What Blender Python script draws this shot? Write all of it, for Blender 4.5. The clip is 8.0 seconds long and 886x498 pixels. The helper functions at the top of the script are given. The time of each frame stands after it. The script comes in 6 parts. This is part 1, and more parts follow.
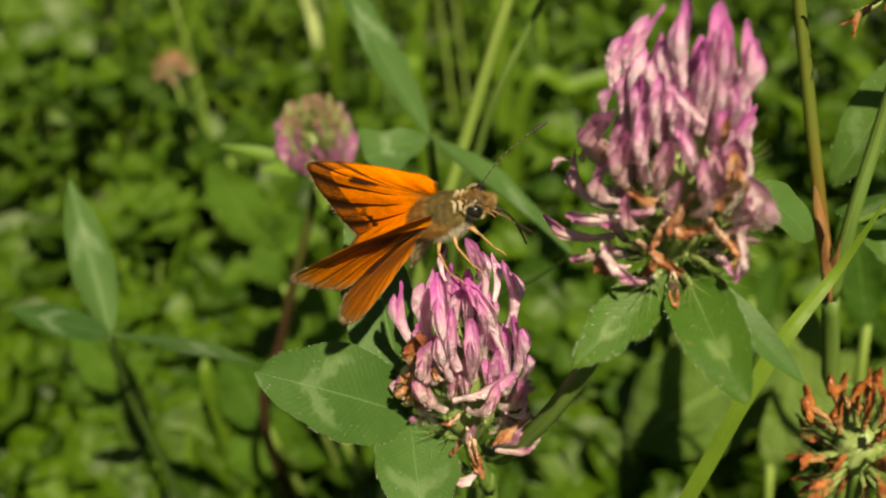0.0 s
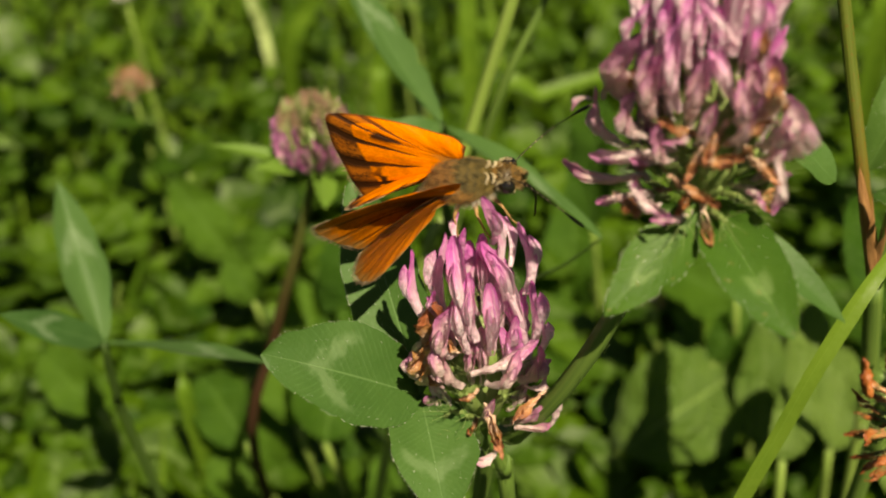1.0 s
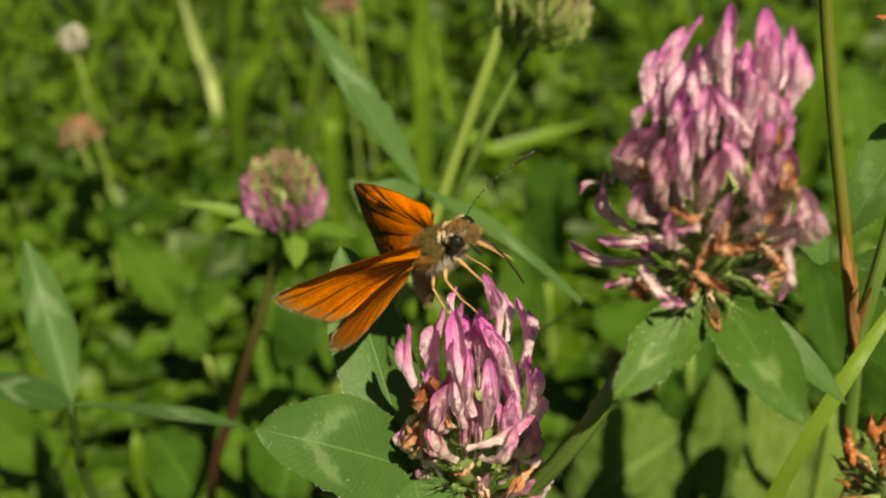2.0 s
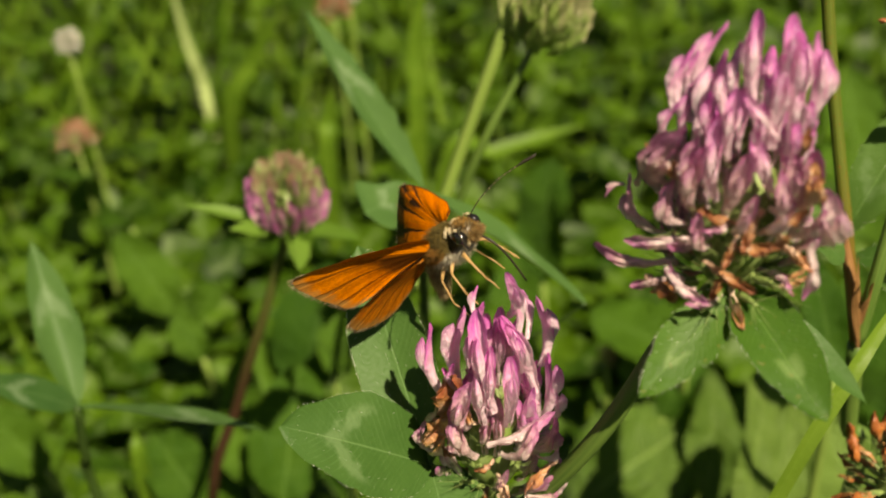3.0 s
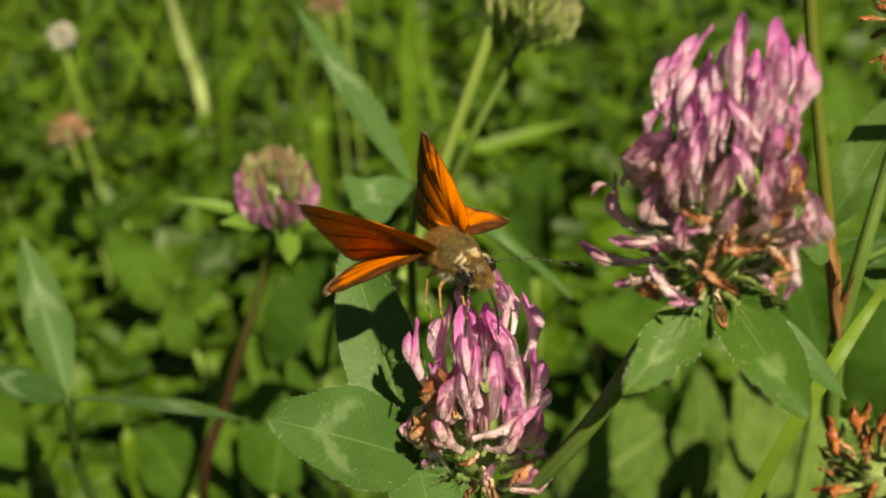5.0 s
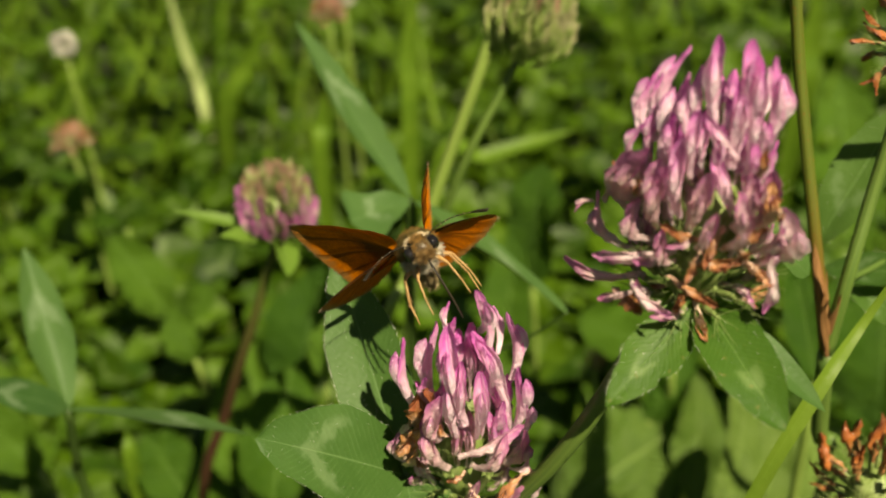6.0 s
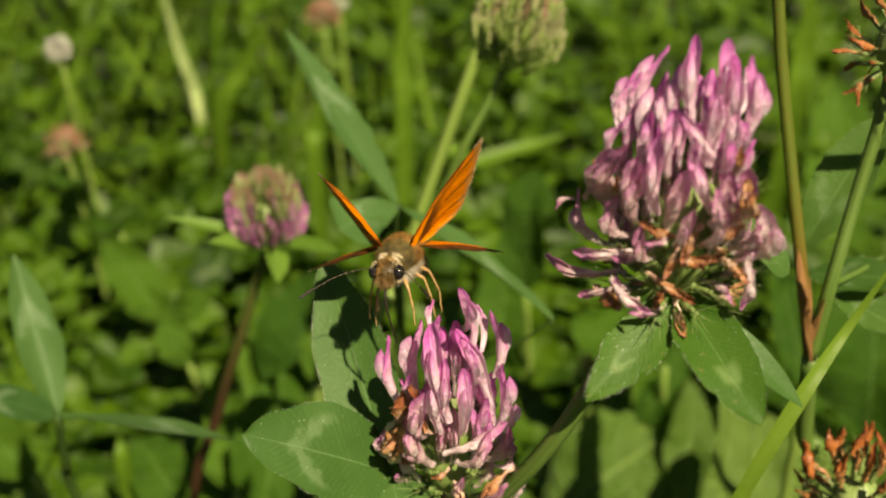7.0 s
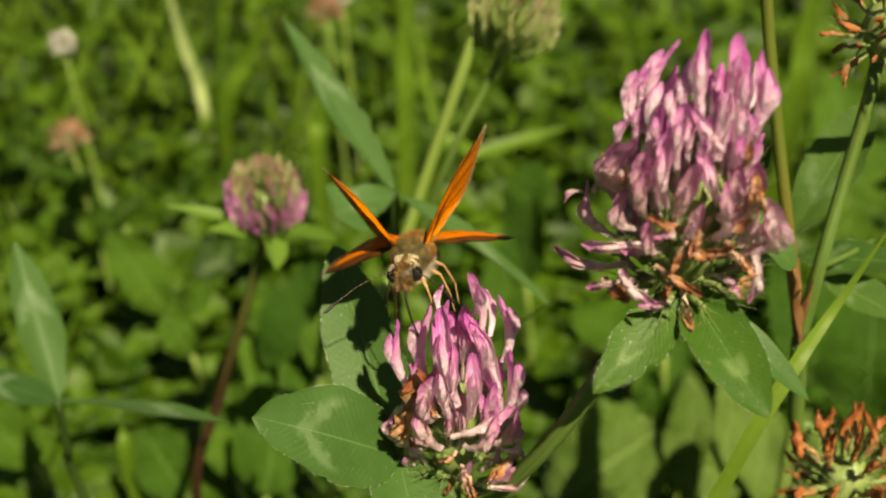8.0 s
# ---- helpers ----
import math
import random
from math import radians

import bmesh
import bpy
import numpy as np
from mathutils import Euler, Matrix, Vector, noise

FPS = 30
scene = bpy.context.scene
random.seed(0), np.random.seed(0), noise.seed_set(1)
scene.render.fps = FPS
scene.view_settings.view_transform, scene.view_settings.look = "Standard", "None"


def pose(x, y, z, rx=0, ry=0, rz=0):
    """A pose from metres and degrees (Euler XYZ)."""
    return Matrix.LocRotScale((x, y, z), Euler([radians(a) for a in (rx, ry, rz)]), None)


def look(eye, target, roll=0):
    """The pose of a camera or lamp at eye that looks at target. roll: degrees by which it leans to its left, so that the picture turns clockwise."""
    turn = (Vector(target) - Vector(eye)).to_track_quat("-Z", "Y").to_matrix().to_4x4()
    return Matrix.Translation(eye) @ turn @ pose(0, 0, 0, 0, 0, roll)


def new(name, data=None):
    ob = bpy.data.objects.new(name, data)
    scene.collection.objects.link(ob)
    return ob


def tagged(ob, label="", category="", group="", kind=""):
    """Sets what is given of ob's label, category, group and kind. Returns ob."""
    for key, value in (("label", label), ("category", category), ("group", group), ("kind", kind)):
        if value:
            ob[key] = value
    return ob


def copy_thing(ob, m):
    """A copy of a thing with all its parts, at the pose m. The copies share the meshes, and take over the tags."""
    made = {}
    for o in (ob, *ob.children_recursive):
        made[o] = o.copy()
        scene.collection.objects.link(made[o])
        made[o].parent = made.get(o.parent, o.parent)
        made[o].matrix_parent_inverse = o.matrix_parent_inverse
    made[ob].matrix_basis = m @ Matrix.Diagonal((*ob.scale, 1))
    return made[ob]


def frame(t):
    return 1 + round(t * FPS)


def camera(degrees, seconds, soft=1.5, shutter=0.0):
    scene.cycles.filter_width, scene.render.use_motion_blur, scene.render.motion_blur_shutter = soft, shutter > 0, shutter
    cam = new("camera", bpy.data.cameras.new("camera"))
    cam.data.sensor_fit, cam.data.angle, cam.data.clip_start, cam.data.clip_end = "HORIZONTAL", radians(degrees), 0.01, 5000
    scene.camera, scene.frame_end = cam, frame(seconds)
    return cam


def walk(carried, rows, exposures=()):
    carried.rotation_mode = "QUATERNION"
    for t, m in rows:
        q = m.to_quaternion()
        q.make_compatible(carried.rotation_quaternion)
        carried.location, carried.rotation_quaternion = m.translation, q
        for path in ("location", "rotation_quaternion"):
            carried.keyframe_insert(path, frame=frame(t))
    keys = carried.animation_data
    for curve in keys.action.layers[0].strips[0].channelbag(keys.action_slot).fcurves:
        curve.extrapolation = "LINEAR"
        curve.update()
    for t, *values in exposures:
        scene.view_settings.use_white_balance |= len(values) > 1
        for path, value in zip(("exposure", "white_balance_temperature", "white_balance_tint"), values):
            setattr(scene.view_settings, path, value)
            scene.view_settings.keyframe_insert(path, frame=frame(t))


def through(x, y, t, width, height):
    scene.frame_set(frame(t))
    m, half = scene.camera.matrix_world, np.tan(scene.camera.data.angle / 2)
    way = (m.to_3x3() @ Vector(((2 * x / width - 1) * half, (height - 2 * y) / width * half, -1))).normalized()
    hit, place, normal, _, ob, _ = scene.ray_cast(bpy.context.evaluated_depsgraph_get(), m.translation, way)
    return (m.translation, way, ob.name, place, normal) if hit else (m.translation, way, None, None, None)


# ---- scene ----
# A skipper butterfly feeding on red clover in a sunny, low meadow.
cam = camera(40.0, 8.0, soft=2.0, shutter=0.0)
cam.data.dof.use_dof = True
cam.data.dof.focus_distance = 0.1364
cam.data.dof.aperture_fstop = 25.0
walk(cam, [
    (0.0, pose(0.02459, -0.00031, 0.30714, 54.803, 3.661, 7.451)),
    (0.2, pose(0.02107, -0.00172, 0.30565, 54.899, 3.445, 6.618)),
    (0.5, pose(0.01523, -0.00339, 0.30198, 55.054, 3.092, 5.300)),
    (0.7, pose(0.01061, -0.00381, 0.30125, 55.336, 2.726, 4.662)),
    (1.0, pose(0.00859, 0.00023, 0.29781, 56.231, 2.785, 3.809)),
    (1.2, pose(0.00747, 0.00085, 0.29782, 56.873, 2.931, 2.808)),
    (1.5, pose(0.00440, 0.00161, 0.29922, 57.969, 1.592, 1.751)),
    (3.0, pose(-0.00269, -0.00071, 0.30163, 58.385, 0.387, 0.502)),
    (3.2, pose(-0.00291, -0.00089, 0.30194, 58.332, 0.524, 0.240)),
    (3.5, pose(-0.00050, -0.00052, 0.30296, 58.154, 0.279, 0.393)),
    (3.8, pose(-0.00026, -0.00178, 0.30389, 58.252, -0.004, 0.295)),
    (4.0, pose(0.00041, -0.00022, 0.30397, 58.183, 0.154, 0.265)),
    (4.2, pose(-0.00004, -0.00071, 0.30358, 57.854, 0.362, 0.219)),
    (4.5, pose(-0.00113, -0.00169, 0.30194, 58.085, 0.168, 0.392)),
    (6.0, pose(-0.00049, -0.00294, 0.30522, 58.273, 0.050, 0.595)),
    (6.3, pose(0.00082, -0.00348, 0.30633, 58.299, -0.231, 0.843)),
    (6.5, pose(-0.00063, -0.00318, 0.30560, 58.366, -0.082, 0.632)),
    (7.0, pose(0.00151, -0.00294, 0.30625, 58.357, 0.012, 0.597)),
    (7.2, pose(0.00279, -0.00288, 0.30680, 58.200, 0.163, 0.682)),
    (7.5, pose(0.00229, -0.00369, 0.30608, 58.310, 0.154, 0.746)),
    (8.0, pose(0.00370, -0.00566, 0.30536, 58.287, 0.303, 0.880)),
], exposures=[(0.0, 0.68, 8200, 10), (1.5, 0.72, 8200, 10), (3.0, 0.77, 8200, 10), (8.0, 0.77, 8200, 10)])

# ---- sky and sun ----
SUN_TO = Vector((0.30, -0.54, 0.79)).normalized()
world = bpy.data.worlds.new("sky")
scene.world = world
world.use_nodes = True
wn = world.node_tree
sky = wn.nodes.new("ShaderNodeTexSky")
sky.sky_type = "NISHITA"
sky.sun_disc = False
sky.sun_elevation = math.asin(SUN_TO.z)
sky.sun_rotation = math.atan2(SUN_TO.x, SUN_TO.y)
wn.links.new(sky.outputs[0], wn.nodes["Background"].inputs[0])
wn.nodes["Background"].inputs[1].default_value = 0.024
sun = new("sun", bpy.data.lights.new("sun", "SUN"))
sun.data.energy = 5.6
sun.data.angle = radians(0.6)
sun.data.color = (1.0, 0.94, 0.82)
sun.matrix_basis = look(SUN_TO * 3, (0, 0, 0))


# ---- materials ----
class Nodes:
    """A small builder for node materials."""

    def __init__(self, name):
        self.mat = bpy.data.materials.new(name)
        self.mat.use_nodes = True
        self.tree = self.mat.node_tree
        self.tree.nodes.clear()
        self.out = self.add("ShaderNodeOutputMaterial")

    def add(self, kind, **values):
        node = self.tree.nodes.new(kind)
        for key, value in values.items():
            if key == "operation":
                node.operation = value
            elif key == "data_type":
                node.data_type = value
            elif key == "noise_dimensions":
                node.noise_dimensions = value
        return node

    def put(self, socket, value):
        if isinstance(value, bpy.types.NodeSocket):
            self.tree.links.new(value, socket)
        else:
            socket.default_value = value

    def math(self, op, a, b=0.0, c=0.0):
        node = self.add("ShaderNodeMath", operation=op)
        for n, v in enumerate((a, b, c)):
            self.put(node.inputs[n], v)
        return node.outputs[0]

    def smooth(self, value, low, high, to_low=0.0, to_high=1.0):
        node = self.add("ShaderNodeMapRange")
        node.interpolation_type = "SMOOTHSTEP"
        for n, v in enumerate((value, low, high, to_low, to_high)):
            self.put(node.inputs[n], v)
        return node.outputs[0]

    def mix(self, factor, a, b):
        node = self.add("ShaderNodeMix", data_type="RGBA")
        self.put(node.inputs[0], factor)
        for socket, v in ((node.inputs[6], a), (node.inputs[7], b)):
            self.put(socket, (*v, 1.0) if isinstance(v, tuple) and len(v) == 3 else v)
        return node.outputs[2]

    def uv(self):
        sep = self.add("ShaderNodeSeparateXYZ")
        self.put(sep.inputs[0], self.add("ShaderNodeUVMap").outputs[0])
        return sep.outputs[0], sep.outputs[1]

    def noise(self, scale, vector=None, detail=3.0, rough=0.55):
        node = self.add("ShaderNodeTexNoise")
        self.put(node.inputs["Vector"], vector if vector is not None else self.add("ShaderNodeTexCoord").outputs["Object"])
        self.put(node.inputs["Scale"], scale)
        self.put(node.inputs["Detail"], detail)
        self.put(node.inputs["Roughness"], rough)
        return node.outputs[0]

    def vec(self, x, y, z=0.0):
        node = self.add("ShaderNodeCombineXYZ")
        for n, v in enumerate((x, y, z)):
            self.put(node.inputs[n], v)
        return node.outputs[0]

    def chance(self, island=False):
        if island:
            return self.add("ShaderNodeNewGeometry").outputs["Random Per Island"]
        return self.add("ShaderNodeObjectInfo").outputs["Random"]

    def bump(self, height, strength, distance=0.0005):
        node = self.add("ShaderNodeBump")
        self.put(node.inputs["Strength"], strength)
        self.put(node.inputs["Distance"], distance)
        self.put(node.inputs["Height"], height)
        return node.outputs[0]

    def finish(self, colour, rough=0.5, through=0.0, through_colour=None, normal=None, sheen=0.0, gloss=0.5, coat=0.0):
        p = self.add("ShaderNodeBsdfPrincipled")
        self.put(p.inputs["Base Color"], (*colour, 1.0) if isinstance(colour, tuple) and len(colour) == 3 else colour)
        self.put(p.inputs["Roughness"], rough)
        self.put(p.inputs["Specular IOR Level"], gloss)
        if sheen:
            self.put(p.inputs["Sheen Weight"], sheen)
        if coat:
            self.put(p.inputs["Coat Weight"], coat)
            self.put(p.inputs["Coat Roughness"], 0.22)
        if normal is not None:
            self.put(p.inputs["Normal"], normal)
            self.put(p.inputs["Coat Normal"], normal)
        shader = p.outputs[0]
        if through:
            t = self.add("ShaderNodeBsdfTranslucent")
            tc = colour if through_colour is None else through_colour
            self.put(t.inputs[0], (*tc, 1.0) if isinstance(tc, tuple) and len(tc) == 3 else tc)
            if normal is not None:
                self.put(t.inputs["Normal"], normal)
            m = self.add("ShaderNodeMixShader")
            self.put(m.inputs[0], through)
            self.tree.links.new(shader, m.inputs[1])
            self.tree.links.new(t.outputs[0], m.inputs[2])
            shader = m.outputs[0]
        self.tree.links.new(shader, self.out.inputs[0])
        return self.mat


def leaf_material(name, dark, light, mark=(0.30, 0.40, 0.22), mark_weight=0.0, mark_side=(0.85, 0.62), island=False, through=0.28, rough=0.5, vein=0.5, fleck=0.0, gloss=0.2, rumple=0.0):
    n = Nodes(name)
    u, v = n.uv()
    side = n.math("ABSOLUTE", n.math("SUBTRACT", n.math("MULTIPLY", u, 2.0), 1.0))
    chance = n.chance(island)
    big = n.noise(220.0, detail=2.0)
    fine = n.noise(1800.0, detail=3.0)
    tone = n.math("ADD", n.math("MULTIPLY", chance, 0.55), n.math("MULTIPLY", big, 0.5))
    colour = n.mix(n.smooth(tone, 0.1, 0.95), dark, light)
    # Side veins run from the midrib outwards and towards the tip.
    along = n.math("SUBTRACT", v, n.math("MULTIPLY", side, 0.22))
    wave = n.math("SINE", n.math("MULTIPLY", along, 150.0))
    ribs = n.math("MULTIPLY", n.math("MULTIPLY", n.smooth(wave, 0.80, 1.0), n.smooth(n.noise(500.0, detail=2.0), 0.35, 0.65)), vein * 0.5)
    midrib = n.math("MULTIPLY", n.smooth(side, 0.035, 0.012), vein)
    pale = tuple(min(1.0, c * 1.5 + 0.03) for c in light)
    colour = n.mix(ribs, colour, pale)
    colour = n.mix(midrib, colour, pale)
    if mark_weight:
        # The pale, mottled arrow mark across the outer half of the leaflet.
        line = n.math("ABSOLUTE", n.math("SUBTRACT", n.math("ADD", v, n.math("MULTIPLY", side, 0.20)), 0.68))
        line = n.math("ADD", line, n.math("MULTIPLY", n.math("SUBTRACT", n.noise(900.0, detail=4.0), 0.5), 0.20))
        arrow = n.math("MULTIPLY", n.smooth(line, 0.105, 0.015), n.smooth(side, *mark_side))
        arrow = n.math("MULTIPLY", arrow, n.smooth(n.noise(330.0, detail=2.0), 0.22, 0.44))
        colour = n.mix(n.math("MULTIPLY", arrow, mark_weight), colour, mark)
    if fleck:
        spots = n.smooth(n.noise(1300.0, detail=1.0), 0.70, 0.76)
        colour = n.mix(n.math("MULTIPLY", spots, fleck), colour, (0.22, 0.16, 0.05))
    lit = n.mix(0.5, colour, (0.16, 0.30, 0.01))
    height = n.math("ADD", n.math("MULTIPLY", wave, 0.03), n.math("ADD", n.math("MULTIPLY", fine, 0.6), n.math("MULTIPLY", midrib, -1.5)))
    normal = n.bump(height, 0.55, 0.00025)
    if rumple:
        quilt = n.math("ADD", n.noise(150.0, detail=2.0), n.math("MULTIPLY", n.smooth(wave, -0.6, 1.0), -0.25))
        normal = n.bump(n.math("ADD", quilt, n.math("MULTIPLY", height, 0.08)), rumple, 0.004)
    return n.finish(colour, n.math("ADD", rough - 0.1, n.math("MULTIPLY", fine, 0.25)), through, lit, normal, gloss=gloss)


def stem_material(name, low, high, red=(0.16, 0.05, 0.02), red_weight=0.0, red_to=(0.75, 0.30)):
    n = Nodes(name)
    u, v = n.uv()
    streak = n.noise(1.0, n.vec(n.math("MULTIPLY", u, 22.0), n.math("MULTIPLY", v, 2.5)), detail=3.0)
    colour = n.mix(n.smooth(streak, 0.3, 0.7), low, high)
    if red_weight:
        where = n.math("MULTIPLY", n.smooth(n.math("ADD", v, n.math("MULTIPLY", streak, 0.25)), red_to[0], red_to[1]), red_weight)
        spots = n.smooth(n.noise(2200.0, detail=1.0), 0.62, 0.7)
        colour = n.mix(n.math("MULTIPLY", spots, 0.5), colour, red)
        colour = n.mix(where, colour, red)
    return n.finish(colour, 0.48, 0.12, None, n.bump(streak, 0.4, 0.0003), gloss=0.4)


def petal_material(name, base, middle, tip, brown=0.0, through=0.30, tint=0.25, gloss=0.8):
    n = Nodes(name)
    u, v = n.uv()
    chance = n.chance()
    shift = n.math("MULTIPLY", chance, 40.0)
    streak = n.noise(1.0, n.vec(n.math("MULTIPLY", u, 9.0), n.math("MULTIPLY", v, 1.6), shift), detail=3.0)
    push = n.math("ADD", v, n.math("MULTIPLY", n.math("SUBTRACT", streak, 0.5), 0.55))
    push = n.math("ADD", push, n.math("MULTIPLY", n.math("SUBTRACT", chance, 0.5), tint))
    rim = n.math("ABSOLUTE", n.math("SUBTRACT", n.math("MULTIPLY", u, 2.0), 1.0))
    push = n.math("ADD", push, n.math("MULTIPLY", n.math("SUBTRACT", rim, 0.45), 0.20))
    colour = n.mix(n.smooth(push, 0.25, 0.70), base, middle)
    colour = n.mix(n.smooth(push, 0.55, 0.98), colour, tip)
    # Fine lengthwise veins; pale cells between them, painting in some of the white highlights.
    fine = n.noise(1.0, n.vec(n.math("MULTIPLY", u, 34.0), n.math("MULTIPLY", v, 3.0), shift), detail=2.0)
    colour = n.mix(n.math("MULTIPLY", n.smooth(fine, 0.50, 0.72), 0.45), colour, tuple(min(0.95, c * 1.12 + 0.05) for c in base))
    colour = n.mix(n.math("MULTIPLY", n.smooth(fine, 0.46, 0.30), 0.28), colour, tip)
    if brown:
        worn = n.noise(700.0, detail=3.0)
        colour = n.mix(n.math("MULTIPLY", n.smooth(n.math("ADD", worn, n.math("MULTIPLY", chance, 0.25)), 0.55, 0.75), brown), colour, (0.30, 0.10, 0.025))
    dimple = n.noise(1.0, n.vec(n.math("MULTIPLY", u, 5.0), n.math("MULTIPLY", v, 7.0), shift), detail=2.0)
    relief = n.math("ADD", n.math("MULTIPLY", n.math("ADD", fine, streak), 0.5), n.math("MULTIPLY", dimple, 1.6))
    return n.finish(colour, 0.29, through, None, n.bump(relief, 0.7, 0.0005), gloss=gloss, coat=gloss)


LEAF_NEAR = leaf_material("clover_leaflet_near", (0.030, 0.078, 0.014), (0.056, 0.120, 0.026), (0.16, 0.24, 0.11), 0.36, through=0.16, vein=0.45)
LEAF_NEAR_PLAIN = leaf_material("clover_leaflet_unmarked", (0.030, 0.078, 0.014), (0.056, 0.120, 0.026), through=0.16, vein=0.45)
LEAF_PLAIN = leaf_material("clover_leaflet_plain", (0.028, 0.078, 0.018), (0.062, 0.130, 0.032), (0.25, 0.34, 0.20), 0.3, through=0.25)
LEAF_WORN = leaf_material("clover_leaflet_worn", (0.028, 0.080, 0.008), (0.062, 0.138, 0.015), (0.24, 0.35, 0.13), 0.30, mark_side=(0.46, 0.2), through=0.25, fleck=0.35)
LEAF_SIDE = leaf_material("clover_leaflet_side", (0.030, 0.080, 0.012), (0.066, 0.136, 0.024), (0.24, 0.34, 0.18), 0.2, through=0.25, vein=0.9)
HAIR = leaf_material("white_leaf_hair", (0.55, 0.58, 0.48), (0.72, 0.74, 0.64), through=0.3, vein=0.0)
COVER = leaf_material("ground_clover_leaflet", (0.007, 0.027, 0.0015), (0.062, 0.130, 0.005), (0.2, 0.3, 0.1), 0.3, island=True, through=0.35, rough=0.42)
COVER_NEAR = leaf_material("low_clover_leaflet", (0.013, 0.044, 0.003), (0.068, 0.142, 0.009), (0.2, 0.3, 0.1), 0.25, through=0.35, rough=0.45)
BROAD = leaf_material("broad_leaf", (0.022, 0.070, 0.005), (0.066, 0.142, 0.012), through=0.3, rough=0.6, vein=0.8, gloss=0.12, rumple=0.7)
BROAD_PALE = leaf_material("broad_leaf_pale", (0.058, 0.122, 0.015), (0.140, 0.230, 0.044), through=0.3, rough=0.5, vein=0.9, gloss=0.2, rumple=0.9)
# Darker copy of the broad leaf; on the far left leaf it paints in shade.
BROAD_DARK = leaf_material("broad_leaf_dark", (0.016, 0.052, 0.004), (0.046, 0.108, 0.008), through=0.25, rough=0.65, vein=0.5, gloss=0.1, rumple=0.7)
BLADE = leaf_material("grass_blade", (0.042, 0.108, 0.006), (0.136, 0.236, 0.022), island=True, through=0.35, rough=0.45, vein=0.2)
BLADE_NEAR = leaf_material("near_grass_blade", (0.075, 0.150, 0.012), (0.150, 0.240, 0.030), through=0.35, rough=0.4, vein=0.2)
STRAW = leaf_material("straw_blade", (0.20, 0.28, 0.08), (0.34, 0.42, 0.17), through=0.25, rough=0.6, vein=0.2)
STEM = stem_material("clover_stem", (0.060, 0.120, 0.020), (0.110, 0.180, 0.035))
STEM_DARK = stem_material("dark_stem", (0.022, 0.050, 0.008), (0.045, 0.085, 0.014))
STEM_PALE = stem_material("pale_stem", (0.130, 0.220, 0.035), (0.220, 0.310, 0.070))
STEM_RED = stem_material("reddish_stem", (0.050, 0.072, 0.012), (0.085, 0.100, 0.020), (0.036, 0.013, 0.007), 0.95, (1.05, 0.6))
STEM_RUST = stem_material("rusty_stem", (0.062, 0.094, 0.010), (0.100, 0.128, 0.016), (0.17, 0.065, 0.012), 0.85, (0.62, 0.12))
CALYX = stem_material("calyx_green", (0.13, 0.20, 0.04), (0.26, 0.34, 0.12))
DRY = stem_material("dry_brown", (0.10, 0.042, 0.012), (0.36, 0.19, 0.075))
PETAL = petal_material("clover_petal_fresh", (0.96, 0.75, 0.82), (0.92, 0.47, 0.70), (0.76, 0.14, 0.58), through=0.40)
PETAL_WING = petal_material("clover_wing_petal", (0.97, 0.83, 0.87), (0.93, 0.60, 0.76), (0.78, 0.24, 0.62), through=0.40)
PETAL_LOW = petal_material("clover_petal_fading", (0.95, 0.78, 0.78), (0.91, 0.60, 0.67), (0.72, 0.20, 0.54), brown=0.34, through=0.42)
PETAL_LOW_WING = petal_material("clover_wing_fading", (0.95, 0.84, 0.82), (0.90, 0.66, 0.67), (0.64, 0.24, 0.50), brown=0.35, through=0.3)
PETAL_DRY = petal_material("clover_petal_withered", (0.86, 0.64, 0.50), (0.72, 0.34, 0.11), (0.34, 0.10, 0.05), brown=0.7, through=0.18, gloss=0.5)
PETAL_BUD = petal_material("clover_petal_opening", (0.78, 0.60, 0.58), (0.76, 0.30, 0.56), (0.60, 0.13, 0.47), through=0.32, tint=0.4)
PETAL_RUST = petal_material("clover_petal_dead", (0.44, 0.22, 0.09), (0.46, 0.15, 0.035), (0.26, 0.06, 0.018), brown=0.5, through=0.12, gloss=0.3)
WING_OF = {PETAL: PETAL_WING, PETAL_LOW: PETAL_LOW_WING}
PETAL_WHITE = petal_material("white_clover_petal", (0.55, 0.60, 0.42), (0.66, 0.66, 0.56), (0.66, 0.62, 0.54))
PETAL_TAN = petal_material("tan_clover_petal", (0.52, 0.40, 0.26), (0.50, 0.30, 0.18), (0.40, 0.18, 0.10), brown=0.6)


# ---- building blocks ----
def part(name, bm, material, parent, label="", smooth=True):
    me = bpy.data.meshes.new(name)
    bm.to_mesh(me)
    bm.free()
    for m in material if isinstance(material, (list, tuple)) else [material]:
        me.materials.append(m)
    if smooth:
        me.polygons.foreach_set("use_smooth", [True] * len(me.polygons))
    ob = new(name, me)
    ob.parent = parent
    return tagged(ob, label)


def thing(name, place, label, category, group=""):
    ob = new(name)
    ob.empty_display_size = 0.01
    ob.matrix_basis = Matrix.Translation(place)
    return tagged(ob, label, category, group)


def spline(points, steps):
    """A smooth line through the points, with steps pieces between each two."""
    p = [Vector(q) for q in points]
    p = [2 * p[0] - p[1], *p, 2 * p[-1] - p[-2]]
    out = []
    for k in range(1, len(p) - 2):
        for s in range(steps):
            t = s / steps
            a, b, c, d = p[k - 1], p[k], p[k + 1], p[k + 2]
            out.append(0.5 * (2 * b + (c - a) * t + (2 * a - 5 * b + 4 * c - d) * t * t + (3 * b - a - 3 * c + d) * t**3))
    out.append(p[-2])
    return out


